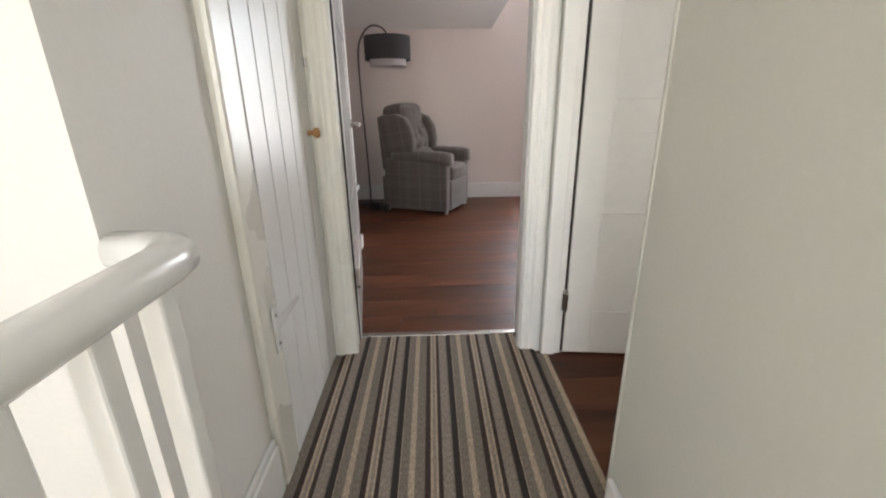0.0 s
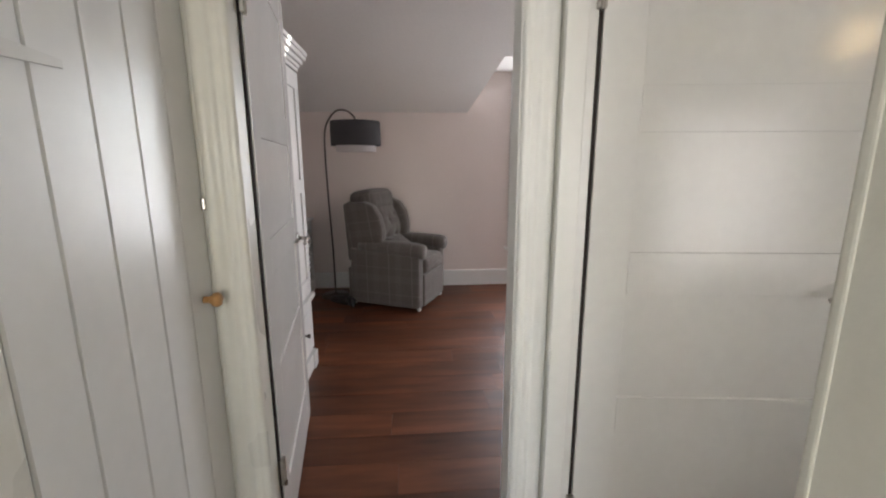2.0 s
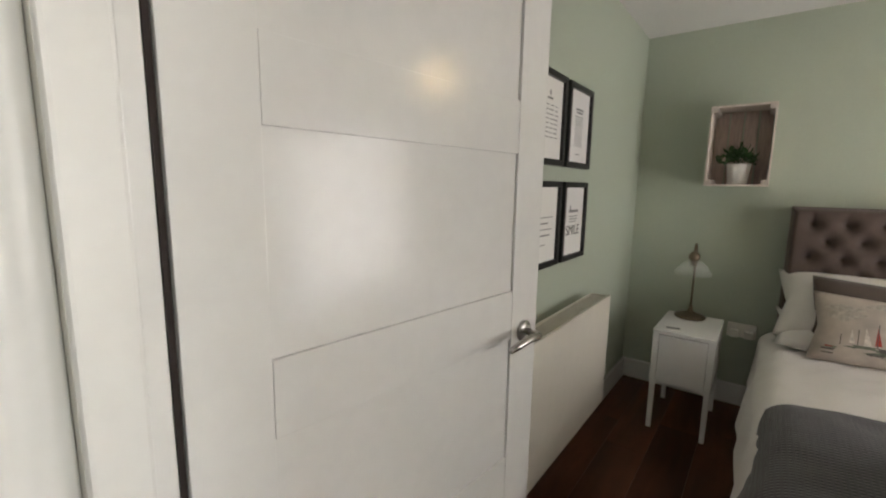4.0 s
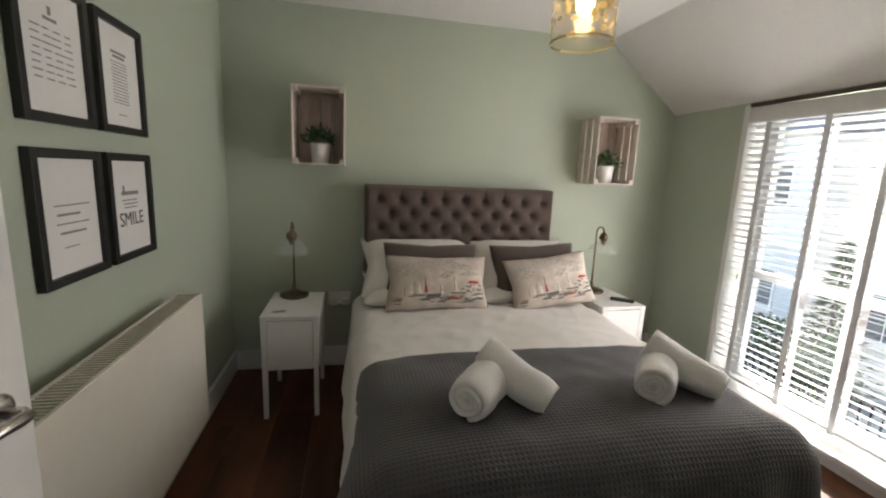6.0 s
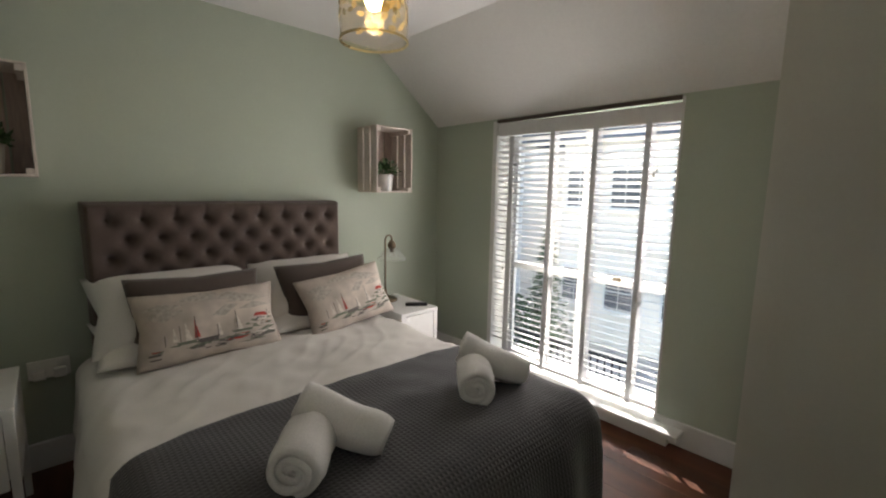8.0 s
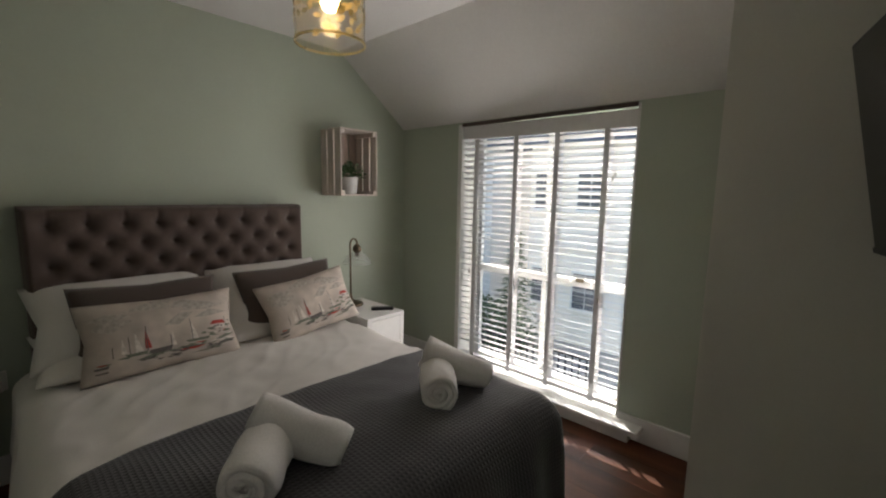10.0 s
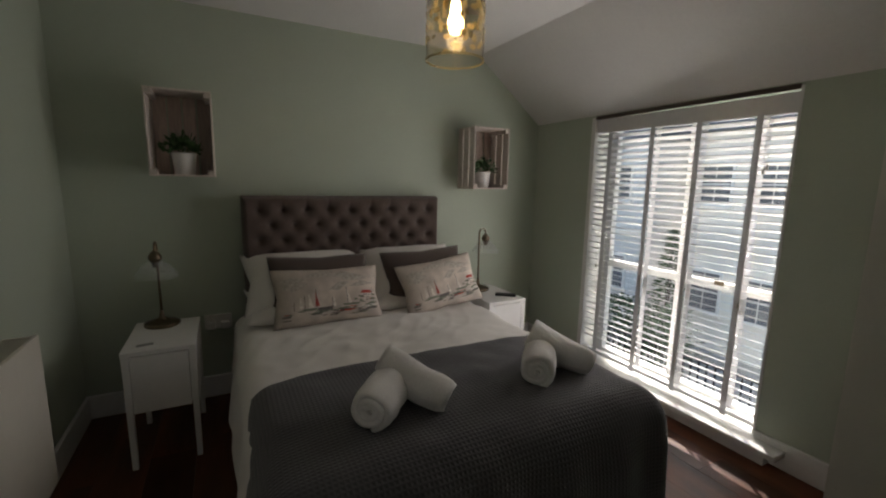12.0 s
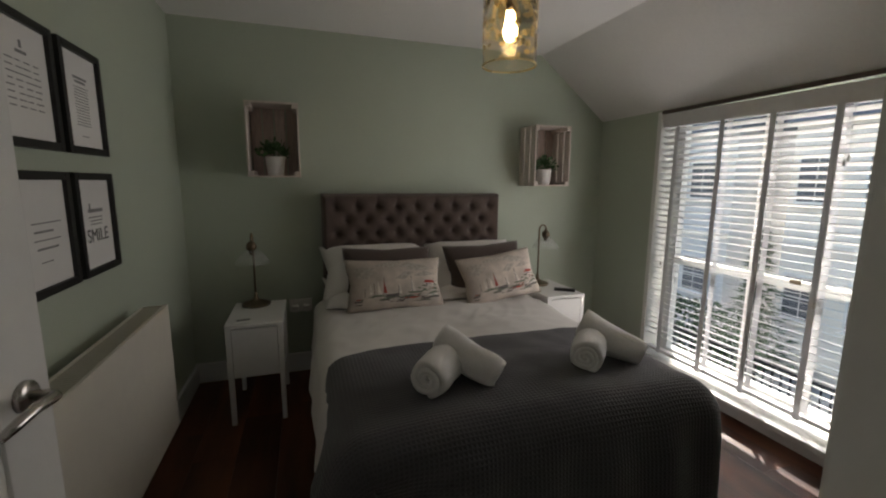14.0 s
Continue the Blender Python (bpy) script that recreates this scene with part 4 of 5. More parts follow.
# ---- bedside tables, lamps ----
def bedside_table(m, label, group="bedside tables"):
    """Origin at the middle of its footprint on the floor; front towards -x."""
    d = thing("bedside_table", m, label, "bedside table", group)
    W, D, H = 0.145, 0.225, 0.563
    part("top", box(-D, D, -W, W, H - 0.02, H, 0.003), SATIN, d)
    leg = None
    for x in (-D + 0.017, D - 0.017):
        for y in (-W + 0.017, W - 0.017):
            if leg is None:
                bm = box(-0.015, 0.015, -0.015, 0.015, 0, H - 0.02, 0.002)
                for v in bm.verts:
                    if v.co.z < 0.1:
                        v.co.x *= 0.75
                        v.co.y *= 0.75
                leg = part("leg", bm, SATIN, d, m=pose(x, y, 0))
            else:
                twin(leg, pose(x, y, 0))
    part("side_panel", box(-D + 0.02, D - 0.02, -W + 0.006, -W + 0.02, 0.27, H - 0.021), SATIN, d)
    part("side_panel", box(-D + 0.02, D - 0.02, W - 0.02, W - 0.006, 0.27, H - 0.021), SATIN, d)
    part("back_panel", box(D - 0.02, D - 0.008, -W + 0.02, W - 0.02, 0.27, H - 0.021), SATIN, d)
    dr = part("drawer", box(-D + 0.004, -D + 0.022, -W + 0.0335, W - 0.0335, 0.272, H - 0.026, 0.0015), SATIN, d)
    part("drawer_box", box(-D + 0.022, D - 0.03, -W + 0.04, W - 0.04, 0.28, H - 0.06), SATIN, dr)
    return d


bedside_table(pose(3.035, 1.838, 0), "small white bedside table beside the radiator")
bedside_table(pose(3.045, -0.085, 0), "small white bedside table beside the window")
FROST = bpy.data.materials.new("frosted_lamp_glass")
FROST.use_nodes = True
_b = FROST.node_tree.nodes["Principled BSDF"]
_b.inputs["Base Color"].default_value = (0.86, 0.88, 0.86, 1)
_b.inputs["Roughness"].default_value = 0.2
_b.inputs["Alpha"].default_value = 0.085
_b.inputs["IOR"].default_value = 1.15


def table_lamp(m, label):
    """A brass swan-neck lamp; its arm bends over towards +x."""
    d = thing("table_lamp", m, label, "table lamp", "bedside lamps")
    part("base", lathe([(0.078, 0), (0.082, 0.006), (0.081, 0.014), (0.072, 0.020), (0.040, 0.030), (0.016, 0.040), (0.011, 0.06), (0.008, 0.08)], 36), BRASS, d, "round antique brass base", True)
    part("stem", tube([(0, 0, 0.06), (0, 0, 0.18), (0, 0, 0.36)] + arc(0.034, 0.405, 0.034, 180, 0, 14) + [(0.068, 0, 0.375)], 0.0062, 12), BRASS, d, "curved brass swan neck", True)
    rings = [(0.022, 0.352, 0), (0.040, 0.345, 0), (0.064, 0.325, 0), (0.082, 0.298, 0.01), (0.095, 0.278, 0.035), (0.099, 0.270, 0.06)]
    steps = 48
    bm = bmesh.new()
    grid = []
    for off in (0.0, -0.0022):
        for rad, z, wave in (rings if off == 0 else rings[::-1]):
            grid.append([bm.verts.new(((rad + off) * (1 + wave * 0.5 * math.cos(12 * math.pi * k / steps)) * math.cos(2 * math.pi * k / steps),
                                       (rad + off) * (1 + wave * 0.5 * math.cos(12 * math.pi * k / steps)) * math.sin(2 * math.pi * k / steps),
                                       z + wave * 0.05 * math.cos(12 * math.pi * k / steps))) for k in range(steps)])
    for lo, hi in zip(grid, grid[1:]):
        for k in range(steps):
            bm.faces.new((lo[k], hi[k], hi[(k + 1) % steps], lo[(k + 1) % steps]))
    bmesh.ops.recalc_face_normals(bm, faces=bm.faces[:])
    g = part("shade", bm, FROST, d, "scalloped frosted glass shade", True, pose(0.068, 0, 0))
    g.visible_shadow = False
    part("bulb_holder", lathe([(0.008, 0.402), (0.018, 0.394), (0.028, 0.378), (0.030, 0.362), (0.026, 0.352), (0.016, 0.344), (0.014, 0.32)], 24), BRASS, d, "brass bulb holder", True, pose(0.068, 0, 0))
    return d


table_lamp(pose(3.18, 1.86, 0.563, 0, 0, 180), "unlit antique brass swan-neck lamp with frosted shade")
table_lamp(pose(3.16, -0.06, 0.563, 0, 0, -75), "unlit brass swan-neck lamp on the table by the window")
ctl = thing("remote_control", pose(2.93, -0.14, 0.563, 0, 0, -35), "black television remote control on the bedside table", "remote control")
part("body", box(-0.022, 0.022, -0.07, 0.07, 0, 0.018, 0.006), BLACK_PAINT, ctl)
for k in range(4):
    for j in (-0.01, 0.01):
        part("button", box(j - 0.004, j + 0.004, -0.05 + k * 0.025, -0.04 + k * 0.025, 0.0175, 0.02, 0.001), INK, ctl)
card = thing("card", pose(2.88, 1.90, 0.563, 0, 0, 12), "small printed card lying on the bedside table", "card")
part("sheet", box(-0.03, 0.03, -0.045, 0.045, 0, 0.003), PAPER, card)
part("print", box(-0.012, 0.018, -0.035, 0.03, 0.003, 0.0036), INK, card)
sock = thing("wall_socket", pose(3.44, 1.61, 0.47), "white double wall socket beside the bed", "wall socket")
part("plate", box(-0.012, 0, -0.073, 0.073, -0.043, 0.043, 0.004), PLASTIC_WHITE, sock)
for y in (-0.036, 0.036):
    part("rocker", box(-0.017, -0.0118, y - 0.007, y + 0.007, 0.01, 0.03, 0.002), PLASTIC_WHITE, sock)
    part("plug", box(-0.045, -0.0125, y - 0.022, y + 0.022, -0.04, 0.004, 0.006), PLASTIC_WHITE, sock)

# ---- wall crates with plants ----
CRATE = shader("whitewashed_rough_wood", (0.62, 0.55, 0.49), 0.75, grain=30, grain_amount=0.12, stain=5, stain_amount=0.08, bump=0.12, stretch=(3, 3, 0.5), per_piece=0.06)
CRATE_BACK = shader("faded_pinkish_wood", (0.50, 0.40, 0.35), 0.8, grain=30, grain_amount=0.15, stain=5, stain_amount=0.1, bump=0.12, stretch=(3, 3, 0.5), per_piece=0.08)
POT = shader("white_glazed_ceramic", (0.76, 0.745, 0.72), 0.3, grain=20, grain_amount=0.02, bump=0.0)
LEAF = shader("dark_green_leaf", (0.055, 0.12, 0.04), 0.45, grain=60, grain_amount=0.35, stain=9, stain_amount=0.25, bump=0.05)
SOIL = shader("dark_potting_soil", (0.03, 0.022, 0.016), 0.95, bump=0.3)


def wall_crate(y, z):
    """A crate hung upright with its open side to the room: y, z its middle."""
    d = thing("wall_crate", pose(3.44, y, z), "whitewashed wooden crate hung on the wall as a shelf", "crate shelf", "wall crates")
    W, H, D, T = 0.147, 0.216, 0.235, 0.009
    part("end_board", box(-D, 0, -W, W, H - T, H, 0.0015), CRATE, d)
    part("end_board", box(-D, 0, -W, W, -H, -H + T, 0.0015), CRATE, d)
    slat = None
    for side in (-1, 1):
        for k in range(3):
            x0 = -D + 0.001 + k * 0.082
            y0 = side * (W - T / 2)
            m = pose(x0 + 0.035, y0, 0)
            if slat is None:
                slat = part("side_slat", box(-0.034, 0.034, -T / 2, T / 2, -H + T, H - T, 0.0015), CRATE, d, m=m)
            else:
                twin(slat, m)
    back = None
    for k in range(4):
        m = pose(-0.006, -W + T + 0.0345 + k * 0.0695, 0)
        if back is None:
            back = part("back_slat", box(-0.004, 0.004, -0.0305, 0.0305, -H + T, H - T, 0.001), CRATE_BACK, d, "faded pinkish wooden back slat", m=m)
        else:
            twin(back, m)
    post = None
    for sy in (-1, 1):
        for sz in (-1, 1):
            m = pose(-D, sy * (W - T - 0.0125), sz * (H - T - 0.0125))
            if post is None:
                post = part("corner_post", box(0.004, D - 0.012, -0.0125, 0.0125, -0.0125, 0.0125, 0.002), CRATE, d, m=m)
            else:
                twin(post, m)
    return d


def potted_plant(m, seed):
    d = thing("potted_plant", m, "small leafy green plant in a white pot", "potted plant", "crate plants")
    part("pot", lathe([(0.036, 0), (0.038, 0.002), (0.047, 0.088), (0.049, 0.092), (0.046, 0.092), (0.044, 0.084), (0.01, 0.082)], 28), POT, d, "white tapered pot", True)
    part("soil", lathe([(0.043, 0.0825), (0.043, 0.0835), (0.002, 0.086)], 16), SOIL, d)
    rnd = random.Random(seed)
    bm = bmesh.new()
    for k in range(240):
        a, e = rnd.uniform(0, 2 * math.pi), rnd.uniform(-0.1, 1.5)
        rr = rnd.uniform(0.030, 0.068) * (0.9 + 0.25 * math.sin(3 * a + seed))
        c = Vector((rr * math.cos(a) * math.cos(e) * 1.05, rr * math.sin(a) * math.cos(e) * 1.05, 0.100 + rr * 0.95 * math.sin(e)))
        out = (c - Vector((0, 0, 0.085))).normalized()
        side = out.cross(Vector((rnd.uniform(-1, 1), rnd.uniform(-1, 1), rnd.uniform(0.2, 1)))).normalized()
        tip = c + out * rnd.uniform(0.016, 0.03) + Vector((0, 0, rnd.uniform(-0.012, 0.006)))
        w = rnd.uniform(0.006, 0.0105)
        mid = (c + tip) / 2 + out.cross(side) * 0.003
        v = [bm.verts.new(p) for p in (c, mid + side * w, tip, mid - side * w)]
        bm.faces.new((v[0], v[1], v[2]))
        bm.faces.new((v[0], v[2], v[3]))
    part("foliage", bm, LEAF, d, "small dark green leaves")
    st = None
    for k in range(7):
        a = k * 0.9 + seed
        st = tube([(0.01 * math.cos(a), 0.01 * math.sin(a), 0.08), (0.03 * math.cos(a), 0.03 * math.sin(a), 0.12), (0.05 * math.cos(a), 0.05 * math.sin(a), 0.14)], 0.0016, 5, st)
    part("stems", st, LEAF, d)
    return d


wall_crate(1.718, 1.546)
wall_crate(-0.174, 1.498)
potted_plant(pose(3.30, 1.715, 1.339), 3).scale = (1.22, 1.22, 1.22)
potted_plant(pose(3.30, -0.158, 1.291), 8).scale = (1.22, 1.22, 1.22)

# ---- pictures ----
def text_mesh(body, size):
    cu = bpy.data.curves.new("t", "FONT")
    cu.body, cu.size, cu.extrude, cu.align_x = body, size, 0.0003, "CENTER"
    ob = bpy.data.objects.new("t", cu)
    me = bpy.data.meshes.new_from_object(ob)
    bpy.data.objects.remove(ob)
    bm = bmesh.new()
    bm.from_mesh(me)
    bpy.data.meshes.remove(me)
    return bm


def picture(x0, x1, z0, z1, style, label):
    """A framed print on the wall at y 2.27, hung between x0, x1 and z0, z1."""
    d = thing("picture_frame", pose((x0 + x1) / 2, 2.27, (z0 + z1) / 2), label, "picture frame", "framed prints")
    W, H, F = (x1 - x0) / 2, (z1 - z0) / 2, 0.024
    part("frame_side", box(-W, -W + F, -0.022, -0.001, -H, H, 0.002), BLACK_PAINT, d)
    part("frame_side", box(W - F, W, -0.022, -0.001, -H, H, 0.002), BLACK_PAINT, d)
    part("frame_side", box(-W + F, W - F, -0.022, -0.001, H - F, H, 0.002), BLACK_PAINT, d)
    part("frame_side", box(-W + F, W - F, -0.022, -0.001, -H, -H + F, 0.002), BLACK_PAINT, d)
    part("hook", box(W, W + 0.012, -0.012, -0.004, -0.008, 0.008, 0.002), BLACK_PAINT, d)
    pr = part("print", box(-W + F, W - F, -0.010, -0.006, -H + F, H - F), PAPER, d, "white paper print with grey lettering")
    rnd = random.Random(style)
    bars = None

    def bar(x, z, w, h):
        nonlocal bars
        bars = box(x - w / 2, x + w / 2, -0.0106, -0.0101, z - h / 2, z + h / 2, bm=bars)

    if style == 0:
        for k in range(8):
            for j in range(4):
                bar(-0.06 + j * 0.04 + rnd.uniform(-0.004, 0.004), 0.05 - k * 0.017, rnd.uniform(0.02, 0.036), 0.0035)
        bar(0, 0.075, 0.05, 0.008)
        bar(0, 0.095, 0.012, 0.02)
    elif style == 1:
        bar(0, 0.075, 0.09, 0.008)
        bar(0, 0.062, 0.07, 0.008)
        for k in range(14):
            bar(0, 0.045 - k * 0.0095, 0.10 - 0.012 * abs(math.sin(k)), 0.0028)
        bar(0, -0.115, 0.05, 0.003)
    elif style == 2:
        for k in range(4):
            bar(rnd.uniform(-0.01, 0.01), 0.03 - k * 0.024, rnd.uniform(0.09, 0.15), 0.006 if k % 2 else 0.0035)
        bar(-0.01, -0.08, 0.06, 0.003)
    else:
        bar(0, 0.045, 0.11, 0.012)
        bar(-0.04, 0.06, 0.012, 0.02)
        for k in range(3):
            bar(rnd.uniform(-0.01, 0.01), 0.022 - k * 0.012, 0.10 - k * 0.01, 0.004)
        part("lettering", moved(text_mesh("SMILE", 0.064), pose(0, -0.0106, -0.062, 90, 0, 0)), BLACK_PAINT, pr, "black letters")
    part("lettering", bars, INK, pr, "grey lines of lettering")
    return d


picture(2.128, 2.412, 1.392, 1.742, 1, "black framed print of small grey verse")
picture(1.812, 2.098, 1.392, 1.742, 0, "black framed print of grey handwriting")
picture(2.128, 2.412, 0.982, 1.330, 3, "black framed print with the bold word SMILE")
picture(1.812, 2.098, 0.982, 1.330, 2, "black framed print with two grey lines")

# ---- radiator ----
RAD = shader("cream_white_radiator_enamel", (0.70, 0.665, 0.585), 0.35, grain=20, grain_amount=0.02, stain=2, stain_amount=0.03, bump=0.0)
rad = thing("radiator", pose(1.93, 2.12, 0), "white flat-panel radiator under the pictures", "radiator")
part("front_panel", box(-0.53, 0.53, 0, 0.012, 0.25, 0.795, 0.003), RAD, rad)
part("back_panel", box(-0.53, 0.53, 0.088, 0.10, 0.25, 0.788, 0.003), RAD, rad)
for x in (-0.53, 0.518):
    part("side_panel", box(x, x + 0.012, 0.012, 0.088, 0.255, 0.791), RAD, rad)
part("grille", box(-0.518, 0.518, 0.012, 0.088, 0.771, 0.775), GAP_DARK, rad)
fin = None
for k in range(70):
    m = pose(-0.51 + k * 0.0148, 0.05, 0.780)
    if fin is None:
        fin = part("grille_bar", box(-0.0032, 0.0032, -0.038, 0.038, -0.005, 0.006), RAD, rad, m=m)
    else:
        twin(fin, m)
part("pipe", tube([(-0.56, 0.05, 0.0), (-0.56, 0.05, 0.27), (-0.51, 0.05, 0.29)], 0.0075, 10), STEEL, rad)
part("bracket", box(-0.02, 0.02, 0.1, 0.149, 0.5, 0.56), RAD, rad)

# ---- television ----
SCREEN = shader("black_glossy_screen", (0.008, 0.008, 0.009), 0.12, grain=5, grain_amount=0.05, bump=0.0)
tv = thing("television", pose(0.585, 0.30, 1.45), "black flat television tilted down on a wall bracket", "television")
tilt = pose(0.151, -0.01, 0, 0, 11, 12)
part("body", box(-0.035, 0.0, -0.43, 0.43, -0.285, 0.285, 0.006), BLACK_PAINT, tv, m=tilt)
part("screen", box(-0.001, 0.0015, -0.418, 0.418, -0.268, 0.275), SCREEN, tv, "dark glossy screen", m=tilt)
part("bezel", box(-0.001, 0.003, -0.43, 0.43, -0.285, -0.270, 0.001), BLACK_PAINT, tv, m=tilt)
part("wall_plate", box(0.002, 0.02, -0.11, 0.11, -0.11, 0.11, 0.004), BLACK_PAINT, tv)
part("bracket_arm", box(0.018, 0.125, -0.025, 0.025, -0.03, 0.03, 0.006), BLACK_PAINT, tv)

# ---- pendant lamp ----
SHADE_GLASS = glass("clear_shade_glass", (1.0, 0.97, 0.9), 0.05)
GOLD = shader("pale_gold_leaf_pattern", (0.80, 0.66, 0.34), 0.3, grain=60, grain_amount=0.2, bump=0.05)
GOLD.node_tree.nodes["Principled BSDF"].inputs["Transmission Weight"].default_value = 0.75
GOLD.node_tree.nodes["Principled BSDF"].inputs["IOR"].default_value = 1.1
BULB = glow("warm_filament_bulb", (1.0, 0.70, 0.34), 7.0)
pend = thing("pendant_lamp", pose(2.00, 0.80, 1.742), "lit pendant with clear glass and gold leaf shade", "pendant lamp")
sh = part("shade", lathe([(0.100, 0.0), (0.101, 0.11), (0.100, 0.24), (0.0985, 0.24), (0.0995, 0.11), (0.0985, 0.0)], 48, cap=False), SHADE_GLASS, pend, "clear glass cylinder", True)
sh.visible_shadow = False
rnd = random.Random(11)
bm = bmesh.new()
for k in range(150):
    a, z = rnd.uniform(0, 2 * math.pi), 0.05 + 0.19 * rnd.random() ** 0.8
    s, tw = rnd.uniform(0.010, 0.02), rnd.uniform(0, math.pi)
    pts = []
    for du, dv in ((-1, 0), (-0.3, 0.55), (0.5, 0.5), (1, 0), (0.5, -0.5), (-0.3, -0.55)):
        u, v = s * (du * math.cos(tw) - dv * math.sin(tw)), s * (du * math.sin(tw) + dv * math.cos(tw))
        pts.append(bm.verts.new((0.1025 * math.cos(a + u / 0.1), 0.1025 * math.sin(a + u / 0.1), min(0.239, max(0.002, z + v)))))
    bm.faces.new(pts)
part("leaf_pattern", bm, GOLD, sh, "gold leaf shapes on the glass")
part("rim", lathe([(0.0975, -0.002), (0.1025, -0.002), (0.1025, 0.004), (0.0975, 0.004), (0.0975, -0.002)], 48, cap=False), GOLD, sh, "thin gold rim")
part("bulb", lathe([(0.002, 0.085), (0.018, 0.092), (0.028, 0.112), (0.028, 0.130), (0.018, 0.155), (0.013, 0.17)], 20), BULB, pend, "glowing warm bulb", True)
part("bulb_holder", lathe([(0.014, 0.165), (0.018, 0.17), (0.018, 0.22), (0.008, 0.24)], 18), BRASS, pend)
part("ring_spider", merge(box(-0.1, 0.1, -0.003, 0.003, 0.232, 0.236), box(-0.003, 0.003, -0.1, 0.1, 0.232, 0.236)), BRASS, pend)
part("cord", tube([(0, 0, 0.235), (0, 0, 0.5)], 0.003, 8), PLASTIC_WHITE, pend)
part("ceiling_rose", lathe([(0.04, 0.485), (0.045, 0.50), (0.045, 0.507)], 24), PLASTIC_WHITE, pend)


# ---- back room ----
def tartan():
    """Grey-brown checked wool."""
    m = shader("grey_checked_wool", (0.10, 0.084, 0.074), 0.95, grain=260, grain_amount=0.22, stain=4, stain_amount=0.06, bump=0.2, sheen=0.2)
    n, l = m.node_tree.nodes, m.node_tree.links
    tc = n.new("ShaderNodeTexCoord")
    sep = n.new("ShaderNodeSeparateXYZ")
    l.new(tc.outputs["Object"], sep.inputs[0])
    total = None
    for axis, step, light in (("X", 0.20, 0.55), ("Y", 0.20, 0.55), ("Z", 0.24, 0.3)):
        mul = n.new("ShaderNodeMath")
        mul.operation = "MULTIPLY"
        mul.inputs[1].default_value = 1 / step
        l.new(sep.outputs[axis], mul.inputs[0])
        fr = n.new("ShaderNodeMath")
        fr.operation = "FRACT"
        l.new(mul.outputs[0], fr.inputs[0])
        ramp = n.new("ShaderNodeValToRGB")
        ramp.color_ramp.interpolation = "CONSTANT"
        e = ramp.color_ramp.elements
        e[0].position, e[0].color = 0.0, (0.0, 0.0, 0.0, 1)
        e[1].position, e[1].color = 0.08, (0.16, 0.16, 0.16, 1)
        for p, c in ((0.34, 0.0), (0.60, light), (0.645, 0.0)):
            e.new(p).color = (c, c, c, 1)
        l.new(fr.outputs[0], ramp.inputs[0])
        if total is None:
            total = ramp.outputs[0]
        else:
            add = n.new("ShaderNodeMath")
            add.operation = "ADD"
            l.new(total, add.inputs[0])
            l.new(ramp.outputs[0], add.inputs[1])
            total = add.outputs[0]
    mix = n.new("ShaderNodeMix")
    mix.data_type = "RGBA"
    b = n["Principled BSDF"]
    old = b.inputs["Base Color"].links[0].from_socket
    sc = n.new("ShaderNodeMath")
    sc.operation = "MULTIPLY"
    sc.inputs[1].default_value = 0.42
    l.new(total, sc.inputs[0])
    l.new(sc.outputs[0], mix.inputs["Factor"])
    l.new(old, mix.inputs["A"])
    mix.inputs["B"].default_value = (0.28, 0.25, 0.225, 1)
    l.new(mix.outputs["Result"], b.inputs["Base Color"])
    return m


PLAID = tartan()
PLAID_DARK = shader("dark_worn_wool", (0.06, 0.055, 0.055), 0.95, grain=260, grain_amount=0.2, bump=0.2)
DARK_METAL = shader("dark_bronze_metal", (0.10, 0.085, 0.075), 0.4, metal=0.8, bump=0.02)
LAMPSHADE = shader("charcoal_fabric_lampshade", (0.045, 0.042, 0.045), 0.9, grain=300, grain_amount=0.15, bump=0.1)
LAMP_INNER = shader("pale_fabric_inner_shade", (0.50, 0.46, 0.46), 0.9, grain=300, grain_amount=0.1, bump=0.1)


def puff(x0, x1, y0, y1, z0, z1, r, bow=0.0, n=3):
    """A stuffed block with soft corners and slightly bowed faces."""
    bm = box(x0, x1, y0, y1, z0, z1, r, steps=4)
    c = Vector(((x0 + x1) / 2, (y0 + y1) / 2, (z0 + z1) / 2))
    h = Vector((x1 - x0, y1 - y0, z1 - z0)) / 2
    if bow:
        bmesh.ops.subdivide_edges(bm, edges=bm.edges[:], cuts=1, use_grid_fill=True)
        for v in bm.verts:
            q = Vector(((v.co.x - c.x) / h.x, (v.co.y - c.y) / h.y, (v.co.z - c.z) / h.z))
            for k in range(3):
                o = [i for i in range(3) if i != k]
                v.co[k] += bow * q[k] * max(0, 1 - q[o[0]] ** 2) * max(0, 1 - q[o[1]] ** 2)
    return bm


